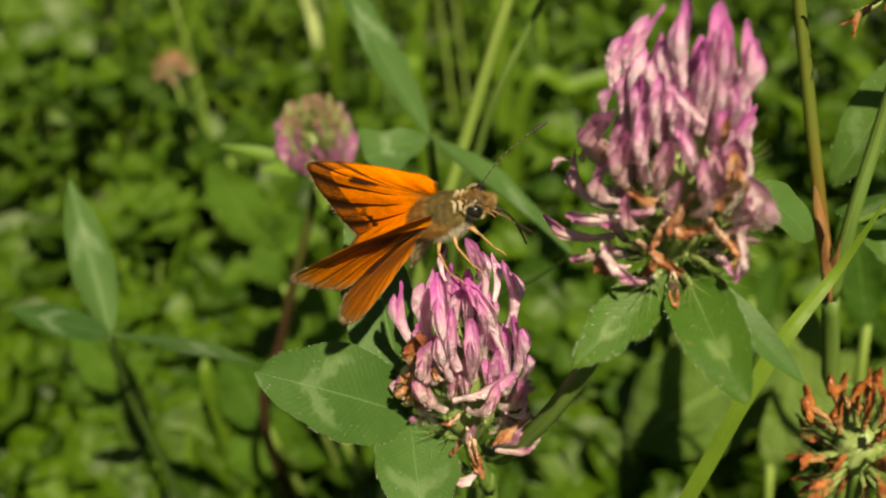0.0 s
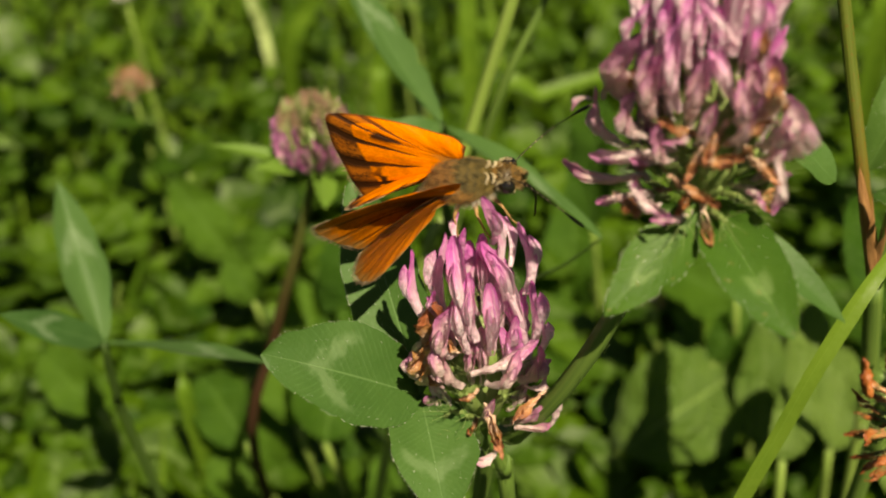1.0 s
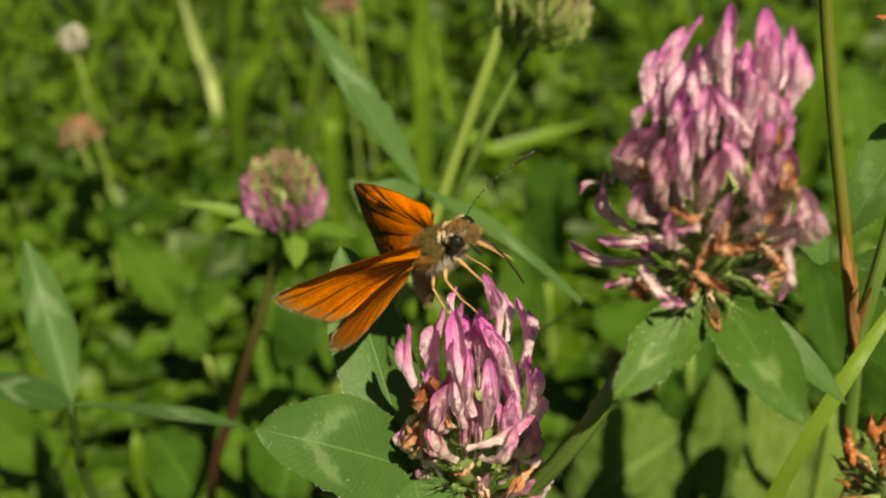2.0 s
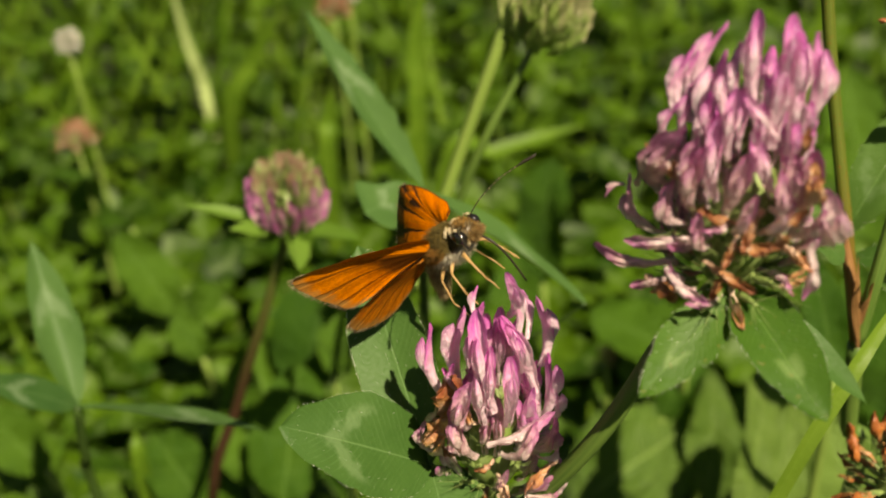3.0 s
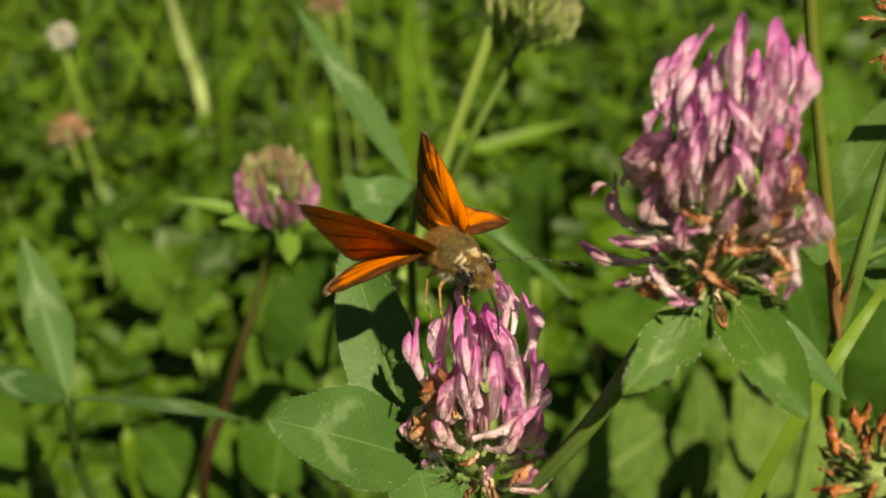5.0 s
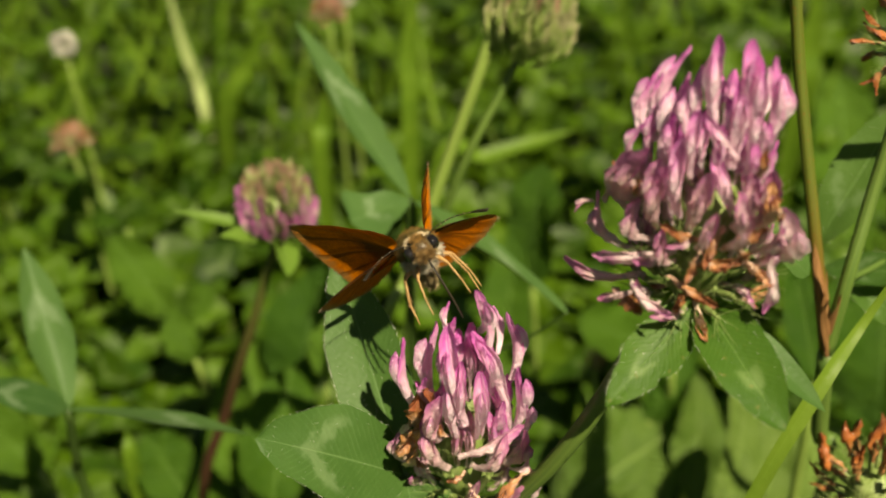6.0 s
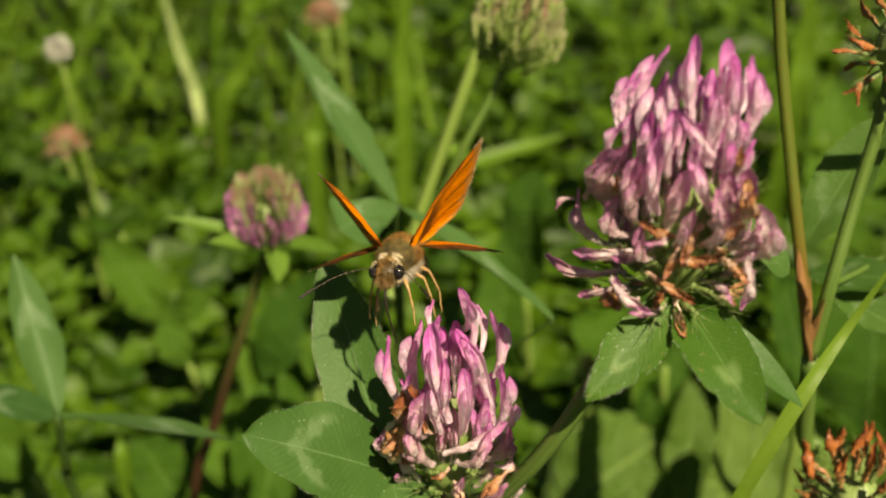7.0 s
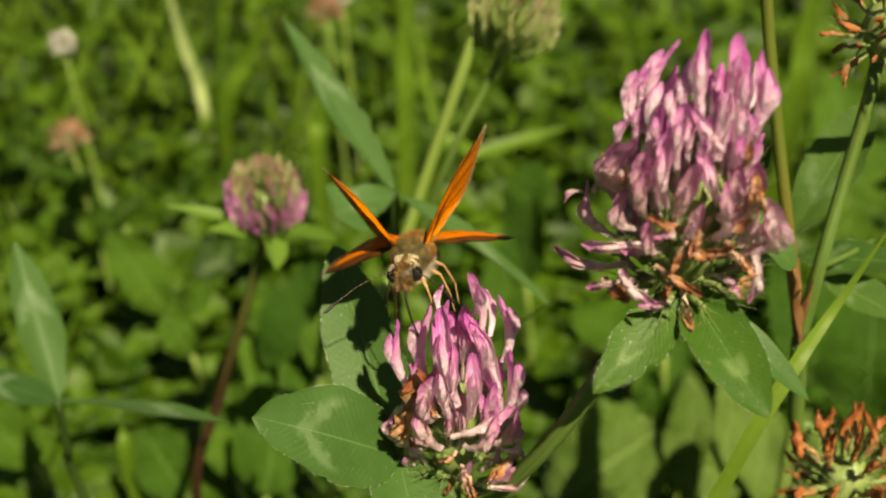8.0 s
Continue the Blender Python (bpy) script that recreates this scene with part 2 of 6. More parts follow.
def add_tube(bm, points, radii, sides=8, steps=5, cap=True):
    """A round stem along the points; radii are given from its first to its last end."""
    uvl = bm.loops.layers.uv.verify()
    line = spline(points, steps)
    count = len(line)
    rad = np.interp(np.linspace(0, 1, count), np.linspace(0, 1, len(radii)), radii)
    rings, normal = [], None
    for k, q in enumerate(line):
        ahead = (line[min(k + 1, count - 1)] - line[max(k - 1, 0)]).normalized()
        if normal is None:
            normal = ahead.orthogonal().normalized()
        normal = (normal - ahead * normal.dot(ahead)).normalized()
        other = ahead.cross(normal)
        rings.append([bm.verts.new(q + float(rad[k]) * (math.cos(a) * normal + math.sin(a) * other)) for a in (2 * math.pi * s / sides for s in range(sides))])
    for k in range(count - 1):
        for s in range(sides):
            f = bm.faces.new((rings[k][s], rings[k][(s + 1) % sides], rings[k + 1][(s + 1) % sides], rings[k + 1][s]))
            for loop, (i, j) in zip(f.loops, ((s, k), (s + 1, k), (s + 1, k + 1), (s, k + 1))):
                loop[uvl].uv = (i / sides, j / (count - 1))
    if cap:
        for ring in (rings[0][::-1], rings[-1]):
            bm.faces.new(ring)


def tube(points, radii, sides=8, steps=5):
    bm = bmesh.new()
    add_tube(bm, points, radii, sides, steps)
    return bm


def width_at(v, shape):
    if shape == "oval":
        return math.sin(math.pi * min(1.0, v ** 0.85)) ** 0.62
    if shape == "long":
        return math.sin(math.pi * min(1.0, v ** 0.9)) ** 0.8
    if shape == "wedge":
        return min(1.0, 0.12 + 1.05 * v) * min(1.0, max(0.0, (1 - v) * 9)) ** 0.5
    if shape == "round":
        return math.sin(math.pi * min(1.0, v ** 1.25)) ** 0.5
    return max(0.0, (1 - v) ** 0.6) * min(1.0, 0.75 + v)  # a blade of grass


def add_leaf(bm, base, tip, up, width, shape="oval", fold=0.25, bend=0.1, wave=0.04, seed=0, nu=6, nv=14, notch=0.0, bite=0.0, hairs=0):
    """A leaflet from base to tip. up: the way its upper face looks; fold: how far the halves rise; bend: how far the tip droops."""
    rnd = random.Random(seed)
    uvl = bm.loops.layers.uv.verify()
    base, tip = Vector(base), Vector(tip)
    axis = tip - base
    length = axis.length
    axis.normalize()
    up = Vector(up)
    up = (up - axis * up.dot(axis)).normalized()
    side = axis.cross(up)
    p1, p2, p3 = (rnd.uniform(0, 6.28) for _ in range(3))
    grid = []
    for j in range(nv + 1):
        v = j / nv
        half = 0.5 * width * max(0.02, width_at(v, shape)) * (1 + 0.03 * math.sin(17 * v + p3))
        row = []
        nick = [1 - bite * max(0.0, noise.noise(Vector((9 * v, 4 * e + p1, p2))) - 0.05) - 0.4 * bite * abs(noise.noise(Vector((40 * v, e + p2, p1)))) for e in (0, 1)]
        for i in range(nu + 1):
            s = 2 * i / nu - 1
            s *= nick[s > 0]
            long = v * length - notch * length * (abs(s) < 0.2) * (v > 0.97)
            lift = fold * half * abs(s) ** 1.3 - bend * length * (v * v - v) * 1.0 - 0.0 * v
            lift += wave * width * (math.sin(9 * v + p1 + 1.5 * s) * abs(s) + 0.5 * math.sin(5 * v + p2) * s)
            row.append(bm.verts.new(base + axis * long + side * (half * s * math.cos(fold * 0.5)) + up * lift))
        grid.append(row)
    for j in range(nv):
        for i in range(nu):
            f = bm.faces.new((grid[j][i], grid[j][i + 1], grid[j + 1][i + 1], grid[j + 1][i]))
            for loop, (a, b) in zip(f.loops, ((i, j), (i + 1, j), (i + 1, j + 1), (i, j + 1))):
                loop[uvl].uv = (a / nu, b / nv)
    for _ in range(hairs):  # short white hairs, along the rim and on the face
        j, i = rnd.randrange(1, nv - 1), rnd.choice((0, nu, rnd.randrange(nu + 1)))
        q = grid[j][i].co.lerp(grid[j + 1][i].co, rnd.random())
        out = side * (2 * i / nu - 1) * rnd.uniform(0.3, 1) + axis * rnd.uniform(0.6, 1.4) + up * rnd.uniform(0.1, 0.3)
        before = len(bm.faces)
        add_tube(bm, [q, q + out.normalized() * rnd.uniform(0.00012, 0.00032)], [0.000022, 0.000008], 3, 1, cap=False)
        bm.faces.ensure_lookup_table()
        for f in bm.faces[before:]:
            f.material_index = 1


def leaf(base, tip, up, width, **kw):
    bm = bmesh.new()
    add_leaf(bm, base, tip, up, width, **kw)
    return bm


def between(x, xs, ys):
    return float(np.interp(x, xs, ys))


def rel(points, origin):
    return [Vector(p) - Vector(origin) for p in points]


# ---- clover heads ----
def floret_mesh(name, material, curve, open_, seed, crinkle=0.014, bow=False):
    """One clover floret along +z, one unit long, curving towards +x: a long folded standard, two wings and a keel on a narrow tube."""
    rnd = random.Random(seed)
    bm = bmesh.new()
    uvl = bm.loops.layers.uv.verify()

    def bent(p):
        x, y, z = p
        if bow:  # bulges to the back, its tip over its foot
            return Vector((x + curve * (z * z - z), y, z))
        return Vector((x + curve * z * z, y, z - 0.25 * abs(curve) * z * z))

    def sheet(rows, nu):
        grid = [[bm.verts.new(bent(q)) for q in row] for row in rows]
        for j in range(len(grid) - 1):
            for i in range(nu):
                f = bm.faces.new((grid[j][i], grid[j][i + 1], grid[j + 1][i + 1], grid[j + 1][i]))
                for loop, (a, b) in zip(f.loops, ((i, j), (i + 1, j), (i + 1, j + 1), (i, j + 1))):
                    loop[uvl].uv = (a / nu, b / (len(grid) - 1))

    # The standard stands on the inner side, folded round the rest below and opening to a rounded tongue above.
    nu, nv = 10, 14
    wob = rnd.uniform(-0.02, 0.02)
    rows = []
    for j in range(nv + 1):
        v = j / nv
        half = between(v, [0, 0.2, 0.4, 0.58, 0.74, 0.88, 0.96, 1], [0.046, 0.052, 0.070, 0.086, 0.094, 0.088, 0.066, 0.030])
        wrap = between(v, [0, 0.3, 0.5, 0.7, 0.85, 1], [3.0, 2.75, 2.1 - 0.5 * open_, 1.45 - 0.4 * open_, 1.2 - 0.3 * open_, 1.0 - 0.3 * open_])
        row = []
        for i in range(nu + 1):
            a = (2 * i / nu - 1) * wrap
            ridge = half * (1 + 0.22 * math.exp(-(a / 0.4) ** 2))
            row.append((ridge * math.cos(a) - half * 0.5, half * math.sin(a) * 1.05 + wob * v, v))
        rows.append(row)
    sheet(rows, nu)
    standard_faces = len(bm.faces)
    for s in (-1, 1):  # the two wings, a pale closed boat before the standard
        rows = []
        for j in range(8):
            v = j / 7
            half = between(v, [0, 0.35, 0.7, 0.9, 1], [0.03, 0.070, 0.066, 0.042, 0.012])
            z = 0.33 + (0.46 + 0.05 * open_) * v
            swell = (0.016 + 0.048 * math.sin(math.pi * v)) * (0.75 + 0.4 * open_)
            lean = 0.025 + 0.05 * math.sin(math.pi * 0.8 * v)
            rows.append([(-lean + half * c, s * swell * (1 - 0.55 * c * c) + wob * v, z) for c in (-1, -0.5, 0, 0.5, 1)])
        sheet(rows, 4)
    bm.faces.ensure_lookup_table()
    for f in bm.faces[standard_faces:]:
        f.material_index = 1
    for v in bm.verts:
        v.co += crinkle * noise.noise_vector(v.co * 9 + Vector((seed, 0, 0))) + 0.6 * crinkle * noise.noise_vector(Vector((v.co.x * 30, v.co.y * 30, v.co.z * 5 + seed)))
    me = bpy.data.meshes.new(name)
    bm.to_mesh(me)
    bm.free()
    for m in (material, WING_OF.get(material, material)):
        me.materials.append(m)
    me.polygons.foreach_set("use_smooth", [True] * len(me.polygons))
    return me


def withered_mesh(name, material, seed, girth=1.0):
    """A shrivelled floret: a twisted, flattened tube along +z, one unit long."""
    rnd = random.Random(seed)
    bm = bmesh.new()
    uvl = bm.loops.layers.uv.verify()
    ph = rnd.uniform(0, 6)
    rings = []
    for j in range(13):
        v = j / 12
        r = between(v, [0, 0.3, 0.6, 0.85, 1], [0.05, 0.07, 0.12, 0.09, 0.02]) * rnd.uniform(0.85, 1.15) * girth
        tw = ph + 1.6 * v
        ring = []
        for k in range(8):
            a = 2 * math.pi * k / 8
            x, y = r * math.cos(a) * (1.25 if k % 2 else 0.75), 0.6 * r * math.sin(a)
            ring.append(bm.verts.new((x * math.cos(tw) - y * math.sin(tw) + 0.3 * v * v + 0.04 * math.sin(6 * v + ph), x * math.sin(tw) + y * math.cos(tw), v - 0.12 * v * v)))
        rings.append(ring)
    for j in range(12):
        for k in range(8):
            f = bm.faces.new((rings[j][k], rings[j][(k + 1) % 8], rings[j + 1][(k + 1) % 8], rings[j + 1][k]))
            for loop, (a, b) in zip(f.loops, ((k, j), (k + 1, j), (k + 1, j + 1), (k, j + 1))):
                loop[uvl].uv = (a / 8, b / 12)
    for v in bm.verts:
        v.co += 0.075 * noise.noise_vector(v.co * 11 + Vector((seed, 3, 0))) + 0.05 * noise.noise_vector(v.co * 4 + Vector((0, seed, 0)))
    me = bpy.data.meshes.new(name)
    bm.to_mesh(me)
    bm.free()
    me.materials.append(material)
    me.polygons.foreach_set("use_smooth", [True] * len(me.polygons))
    return me


FRESH = [floret_mesh("floret", PETAL, c, o, k) for k, (c, o) in enumerate(((0.10, 0.0), (0.18, 0.3), (0.02, 0.5), (0.24, 0.15), (-0.06, 0.2)))]
HOOKED = [floret_mesh("floret", PETAL_LOW, c, o, 120 + k, 0.028) for k, (c, o) in enumerate(((0.50, 0.1), (0.62, 0.3), (0.40, 0.0), (0.72, 0.2), (0.2, 0.3)))]
BOWED = [floret_mesh("floret", m, c, o, 140 + k, 0.02) for k, (c, o, m) in enumerate(((0.32, 0.1, PETAL), (0.42, 0.3, PETAL_LOW), (0.25, 0.0, PETAL_LOW), (0.36, 0.5, PETAL)))]
OPENING = [floret_mesh("floret", PETAL_BUD, c, o, 40 + k) for k, (c, o) in enumerate(((0.05, 0.0), (0.15, 0.0), (0.25, 0.1)))]
WHITE = [floret_mesh("floret", PETAL_WHITE, c, 0.2, 60 + k) for k, c in enumerate((-0.2, 0.1))]
TAN = [withered_mesh("floret", PETAL_TAN, 70 + k) for k in range(3)]
DEAD = [floret_mesh("withered_floret", PETAL_RUST, c, o, 260 + k, 0.06) for k, (c, o) in enumerate(((0.3, 0.5), (-0.3, 0.8), (0.5, 0.6)))] + [withered_mesh("withered_floret", PETAL_RUST, 270 + k, 1.1) for k in range(5)]
WITHERED = [withered_mesh("withered_floret", PETAL_DRY, 80 + k) for k in range(4)]
BLOOM = [floret_mesh("floret", PETAL, c, o, 200 + k, 0.013, True) for k, (c, o) in enumerate(((0.30, 0.3), (0.45, 0.8), (0.20, 1.0), (0.38, 0.5), (0.25, 1.2)))]
FADED = [floret_mesh("floret", PETAL_LOW, c, o, 220 + k, 0.028, True) for k, (c, o) in enumerate(((0.55, 0.1), (0.80, 0.4), (0.40, 0.6), (0.95, 0.2), (0.30, 0.0)))]
CRISP = [floret_mesh("withered_floret", PETAL_DRY, c, o, 240 + k, 0.05, True) for k, (c, o) in enumerate(((0.2, 0.6), (0.5, 0.9), (0.35, 0.2), (-0.2, 0.7)))]
FADED_TWIST = [withered_mesh("withered_floret", PETAL_LOW, 90 + k) for k in range(3)]


def turn_to(way, spin_towards):
    """The turn that takes +z to way and +x as near as may be to spin_towards."""
    z = Vector(way).normalized()
    x = Vector(spin_towards)
    x = (x - z * x.dot(z)).normalized()
    y = z.cross(x)
    return Matrix((x, y, z)).transposed()


def add_bristles(bm, centre, way, size, count, rnd):
    """The hairy teeth of a calyx: thin spikes round a way."""
    z = Vector(way).normalized()
    a = z.orthogonal().normalized()
    b = z.cross(a)
    for k in range(count):
        ang = 2 * math.pi * (k + rnd.random()) / count
        out = (z * rnd.uniform(0.5, 1.0) + (a * math.cos(ang) + b * math.sin(ang)) * rnd.uniform(0.35, 0.8)).normalized()
        ln = size * rnd.uniform(0.7, 1.3)
        add_tube(bm, [Vector(centre), Vector(centre) + out * ln * 0.5, Vector(centre) + out * ln + z * ln * 0.15], [size * 0.022, size * 0.013, size * 0.004], 4, 1, cap=False)


def between_stages(stages, h):
    """The florets of a height on the head: the lowest third, the middle, the top."""
    return stages[0] if h < 0.34 else stages[1] if h < 0.62 else stages[2]


def clover_head(parent, origin, base, axis, height, radius, length, rows, seed, stages=None, crowd=(10, 14, 13, 8), rise=(6, 28, 50, 66, 82), core=0.42, slim=1.0, top_size=1.0, low_size=0.85, ragged=0.0, bare=0.0, open_front=None, droop=8, droop_meshes=None, label="", bristles=(0.28, 8), calyx=0.24, plump=0.038, puff=1.0):
    """A clover head: a hairy green core and its florets in rows from the lowest to the top."""
    rnd = random.Random(seed)
    base = Vector(base) - Vector(origin)
    axis = Vector(axis).normalized()
    core_h = height - length * 0.86
    bm = bmesh.new()
    add_tube(bm, [Vector((0, 0, -0.001)), Vector((0, 0, core_h * 0.3)), Vector((0, 0, core_h * 0.75)), Vector((0, 0, core_h))],
             [radius * 0.14, radius * core, radius * core * 0.9, radius * 0.12], 10, 4)
    placed = []
    for r in range(rows):
        h = r / max(1, rows - 1)
        count = max(1, round(between(h, [0, 0.3, 0.75, 1], crowd)))
        for k in range(count):
            ang = 2 * math.pi * (k + 0.5 * (r % 2)) / count + rnd.uniform(-0.18, 0.18) * (1 + ragged)
            elev = radians(between(h, [0, 0.25, 0.5, 0.75, 1], rise) + rnd.uniform(-8, 8) * (1 + 0.6 * ragged * (h < 0.4)))
            out = Vector((math.cos(ang), math.sin(ang), 0))
            spot = out * radius * core * between(h, [0, 0.3, 0.7, 1], [0.75, 1.0, 0.85, 0.3]) + Vector((0, 0, h * core_h))
            way = out * math.cos(elev) + Vector((0, 0, math.sin(elev)))
            placed.append((h, spot, way, out, rnd.random()))
            if bristles:
                add_tube(bm, [spot - way * length * 0.04, spot + way * length * calyx * 0.42, spot + way * length * calyx], [length * plump * 0.9, length * plump, length * plump * 0.45], 7, 2)
                add_bristles(bm, spot + way * length * 0.84 * calyx, way, length * bristles[0], bristles[1], rnd)
    head = part("flower_head", bm, CALYX, parent, label)
    head.matrix_basis = Matrix.Translation(base) @ turn_to(axis, (1, 0, 0)).to_4x4()
    for h, spot, way, out, chance in placed:
        if h < bare and out.y < -0.35 and chance < 0.8 or open_front is not None and out.y < open_front and (out.y < -0.5 and chance < 0.85 if h < 0.45 else chance < 0.35):
            continue
        low = h < 0.42
        inner = 0.86 if open_front is not None and out.y < open_front else 1.0
        mesh = rnd.choice(between_stages(stages or (HOOKED, BOWED, FRESH), h + 0.14 * (chance - 0.5)))
        ln = length * rnd.uniform(0.82, 1.12) * (low_size if low else 1.0) * between(h, [0.45, 1], [1, top_size]) * inner
        ln *= puff
        wide = ln * rnd.uniform(0.8, 1.05) * slim * (1.06 if h < 0.55 else 1.0)
        sway = 0.3 * (1 + 1.5 * ragged * low)
        ob = new("floret", mesh)
        ob.parent = head
        ob.matrix_basis = Matrix.Translation(spot + way * length * max(0.0, calyx - 0.24)) @ turn_to(way, -out + sway * Vector((rnd.uniform(-1, 1), rnd.uniform(-1, 1), 0))).to_4x4() @ Matrix.Diagonal((ln, wide, ln, 1))
    for k in range(droop):
        ang = 2 * math.pi * (k + rnd.uniform(-0.3, 0.3)) / droop
        out = Vector((math.cos(ang), math.sin(ang), 0))
        elev = radians(rnd.uniform(-30, 12))
        way = out * math.cos(elev) + Vector((0, 0, math.sin(elev)))
        ob = new("withered_floret", rnd.choice(droop_meshes or (WITHERED + FADED_TWIST)))
        ob.parent = head
        ln = length * rnd.uniform(0.42, 0.6)
        ob.matrix_basis = Matrix.Translation(out * radius * 0.28 + Vector((0, 0, core_h * rnd.uniform(0.0, 0.12)))) @ turn_to(way, (0, 0, -1)).to_4x4() @ Matrix.Diagonal((ln, ln, ln, 1))
    return head


def lay_florets(head, meshes, rows):
    """Florets of a head one by one, in the head's own millimetres: foot, tip, and how wide for its length."""
    for k, (foot, tip, wide) in enumerate(rows):
        foot, tip = Vector(foot) * 0.001, Vector(tip) * 0.001
        ob = new(meshes[0].name.split(".")[0], meshes[(k * 7 + len(rows)) % len(meshes)])
        ob.parent = head
        ln = (tip - foot).length
        wide *= 0.84 if meshes is BLOOM else 0.98
        middle = (foot + tip) / 2
        inward = Vector((-middle.x, -middle.y, 0)).normalized() + Vector((0, 0, 0.15))
        ob.matrix_basis = Matrix.Translation(foot) @ turn_to(tip - foot, inward).to_4x4() @ Matrix.Diagonal((ln * wide, ln * wide, ln, 1))


def clover_leaf(parent, origin, hub, leaflets, petiole, material, seed=0, stem=STEM, radius=0.0005):
    """A clover leaf: a stalk that carries leaflets, each given as tip, the way its face looks, width, and options."""
    bm = tube(rel(petiole, origin), [radius * 1.3, radius], 7, 5)
    stalk = part("leaf_stalk", bm, stem, parent)
    for k, (tip, up, width, kw) in enumerate(leaflets):
        opts = dict(shape="oval", fold=0.25, bend=0.08, seed=seed + k)
        opts.update(kw)
        blade = opts.pop("material", material)
        part("leaflet", leaf(*rel((hub, tip), origin), up, width, **opts), [blade, HAIR], stalk)
    return stalk


def hairs_on_stem(bm, points, radius, count, length, seed):
    rnd = random.Random(seed)
    line = spline(points, 12)
    for _ in range(count):
        k = rnd.randrange(len(line) - 1)
        ahead = (line[k + 1] - line[k]).normalized()
        q = line[k].lerp(line[k + 1], rnd.random())
        out = ahead.orthogonal().normalized()
        out.rotate(Matrix.Rotation(rnd.uniform(0, 6.28), 3, ahead))
        add_tube(bm, [q + out * radius * 0.8, q + out * (radius + length * rnd.uniform(0.5, 1)) + ahead * length * 0.3], [length * 0.03, length * 0.008], 3, 1, cap=False)


# ---- the ground ----
def ground():
    bm = bmesh.new()
    ring_r = [0.0, 0.05, 0.1, 0.15, 0.2, 0.26, 0.33, 0.4, 0.48, 0.57, 0.67, 0.8, 1.0, 1.4, 2, 4, 10, 40, 150, 600]
    centre = Vector((0, 0.4, 0))
    rings = []
    for r in ring_r:
        if r == 0:
            rings.append([bm.verts.new(centre)])
            continue
        row = []
        for k in range(72):
            a = 2 * math.pi * k / 72
            p = centre + Vector((r * math.cos(a), r * math.sin(a), 0))
            p.z = 0.006 * noise.noise(p * 22) + 0.01 * noise.noise(p * 5) if r < 4 else 0.0
            row.append(bm.verts.new(p))
        rings.append(row)
    for k in range(72):
        bm.faces.new((rings[0][0], rings[1][k], rings[1][(k + 1) % 72]))
    for a, b in zip(rings[1:], rings[2:]):
        for k in range(72):
            bm.faces.new((a[k], b[k], b[(k + 1) % 72], a[(k + 1) % 72]))
    n = Nodes("meadow_soil")
    coarse, fine = n.noise(35.0, detail=4.0), n.noise(400.0, detail=4.0)
    colour = n.mix(n.smooth(coarse, 0.35, 0.65), (0.012, 0.026, 0.004), (0.028, 0.052, 0.008))
    colour = n.mix(n.smooth(fine, 0.55, 0.75), colour, (0.050, 0.032, 0.016))
    ob = part("ground", bm, n.finish(colour, 0.9, normal=n.bump(fine, 0.8, 0.004)), None, "dark mossy soil under the meadow plants")
    tagged(ob, category="ground", kind="structure")


ground()


def cover_spot(rnd):
    """A spot in the stretch of meadow before the camera, denser near by."""
    y = 0.17 + 0.95 * rnd.random() ** 1.25
    x = rnd.uniform(-1, 1) * (0.12 + 0.42 * y) + 0.0
    return x, y


def ground_clover():
    rnd = random.Random(11)
    bm = bmesh.new()
    for _ in range(3000):
        x, y = cover_spot(rnd)
        tall = 0.010 + 0.050 * rnd.random() + 0.030 * (y > 0.38) * rnd.random() ** 2 + 0.016 * noise.noise(Vector((x * 14, y * 14, 3)))
        hub = Vector((x, y, tall))
        size = rnd.uniform(0.008, 0.0215) * (1 + 0.35 * noise.noise(Vector((x * 9, y * 9, 0))))
        lean = Vector((rnd.uniform(-0.9, 0.9), rnd.uniform(-0.9, 0.7), 1)).normalized()
        side = lean.orthogonal().normalized()
        side.rotate(Matrix.Rotation(rnd.uniform(0, 6.28), 3, lean))
        for k in range(3):
            way = side.copy()
            way.rotate(Matrix.Rotation(2.094 * k + rnd.uniform(-0.2, 0.2), 3, lean))
            add_leaf(bm, hub, hub + way * size * rnd.uniform(0.85, 1.1) + lean * size * rnd.uniform(-0.15, 0.2), lean, size * rnd.uniform(0.75, 0.95), shape="round",
                     fold=rnd.uniform(0.1, 0.4), bend=0.08, seed=rnd.random(), nu=4, nv=5)
    ob = part("ground_clover", bm, COVER, None, "dense low carpet of small green clover leaves")
    tagged(ob, category="clover", kind="stuff")


def ground_stalks():
    rnd = random.Random(12)
    bm = bmesh.new()
    for _ in range(900):
        x, y = cover_spot(rnd)
        h = rnd.uniform(0.02, 0.055)
        dx, dy = rnd.uniform(-0.02, 0.02), rnd.uniform(-0.02, 0.02)
        add_tube(bm, [(x + dx, y + dy, -0.003), (x + 0.4 * dx, y + 0.4 * dy, h * 0.6), (x, y, h)], [0.0007, 0.0005], 5, 2, cap=False)
    tagged(part("ground_stalks", bm, STEM_PALE, None, "thin pale green leaf stalks low in the meadow"), category="stalks", kind="stuff")


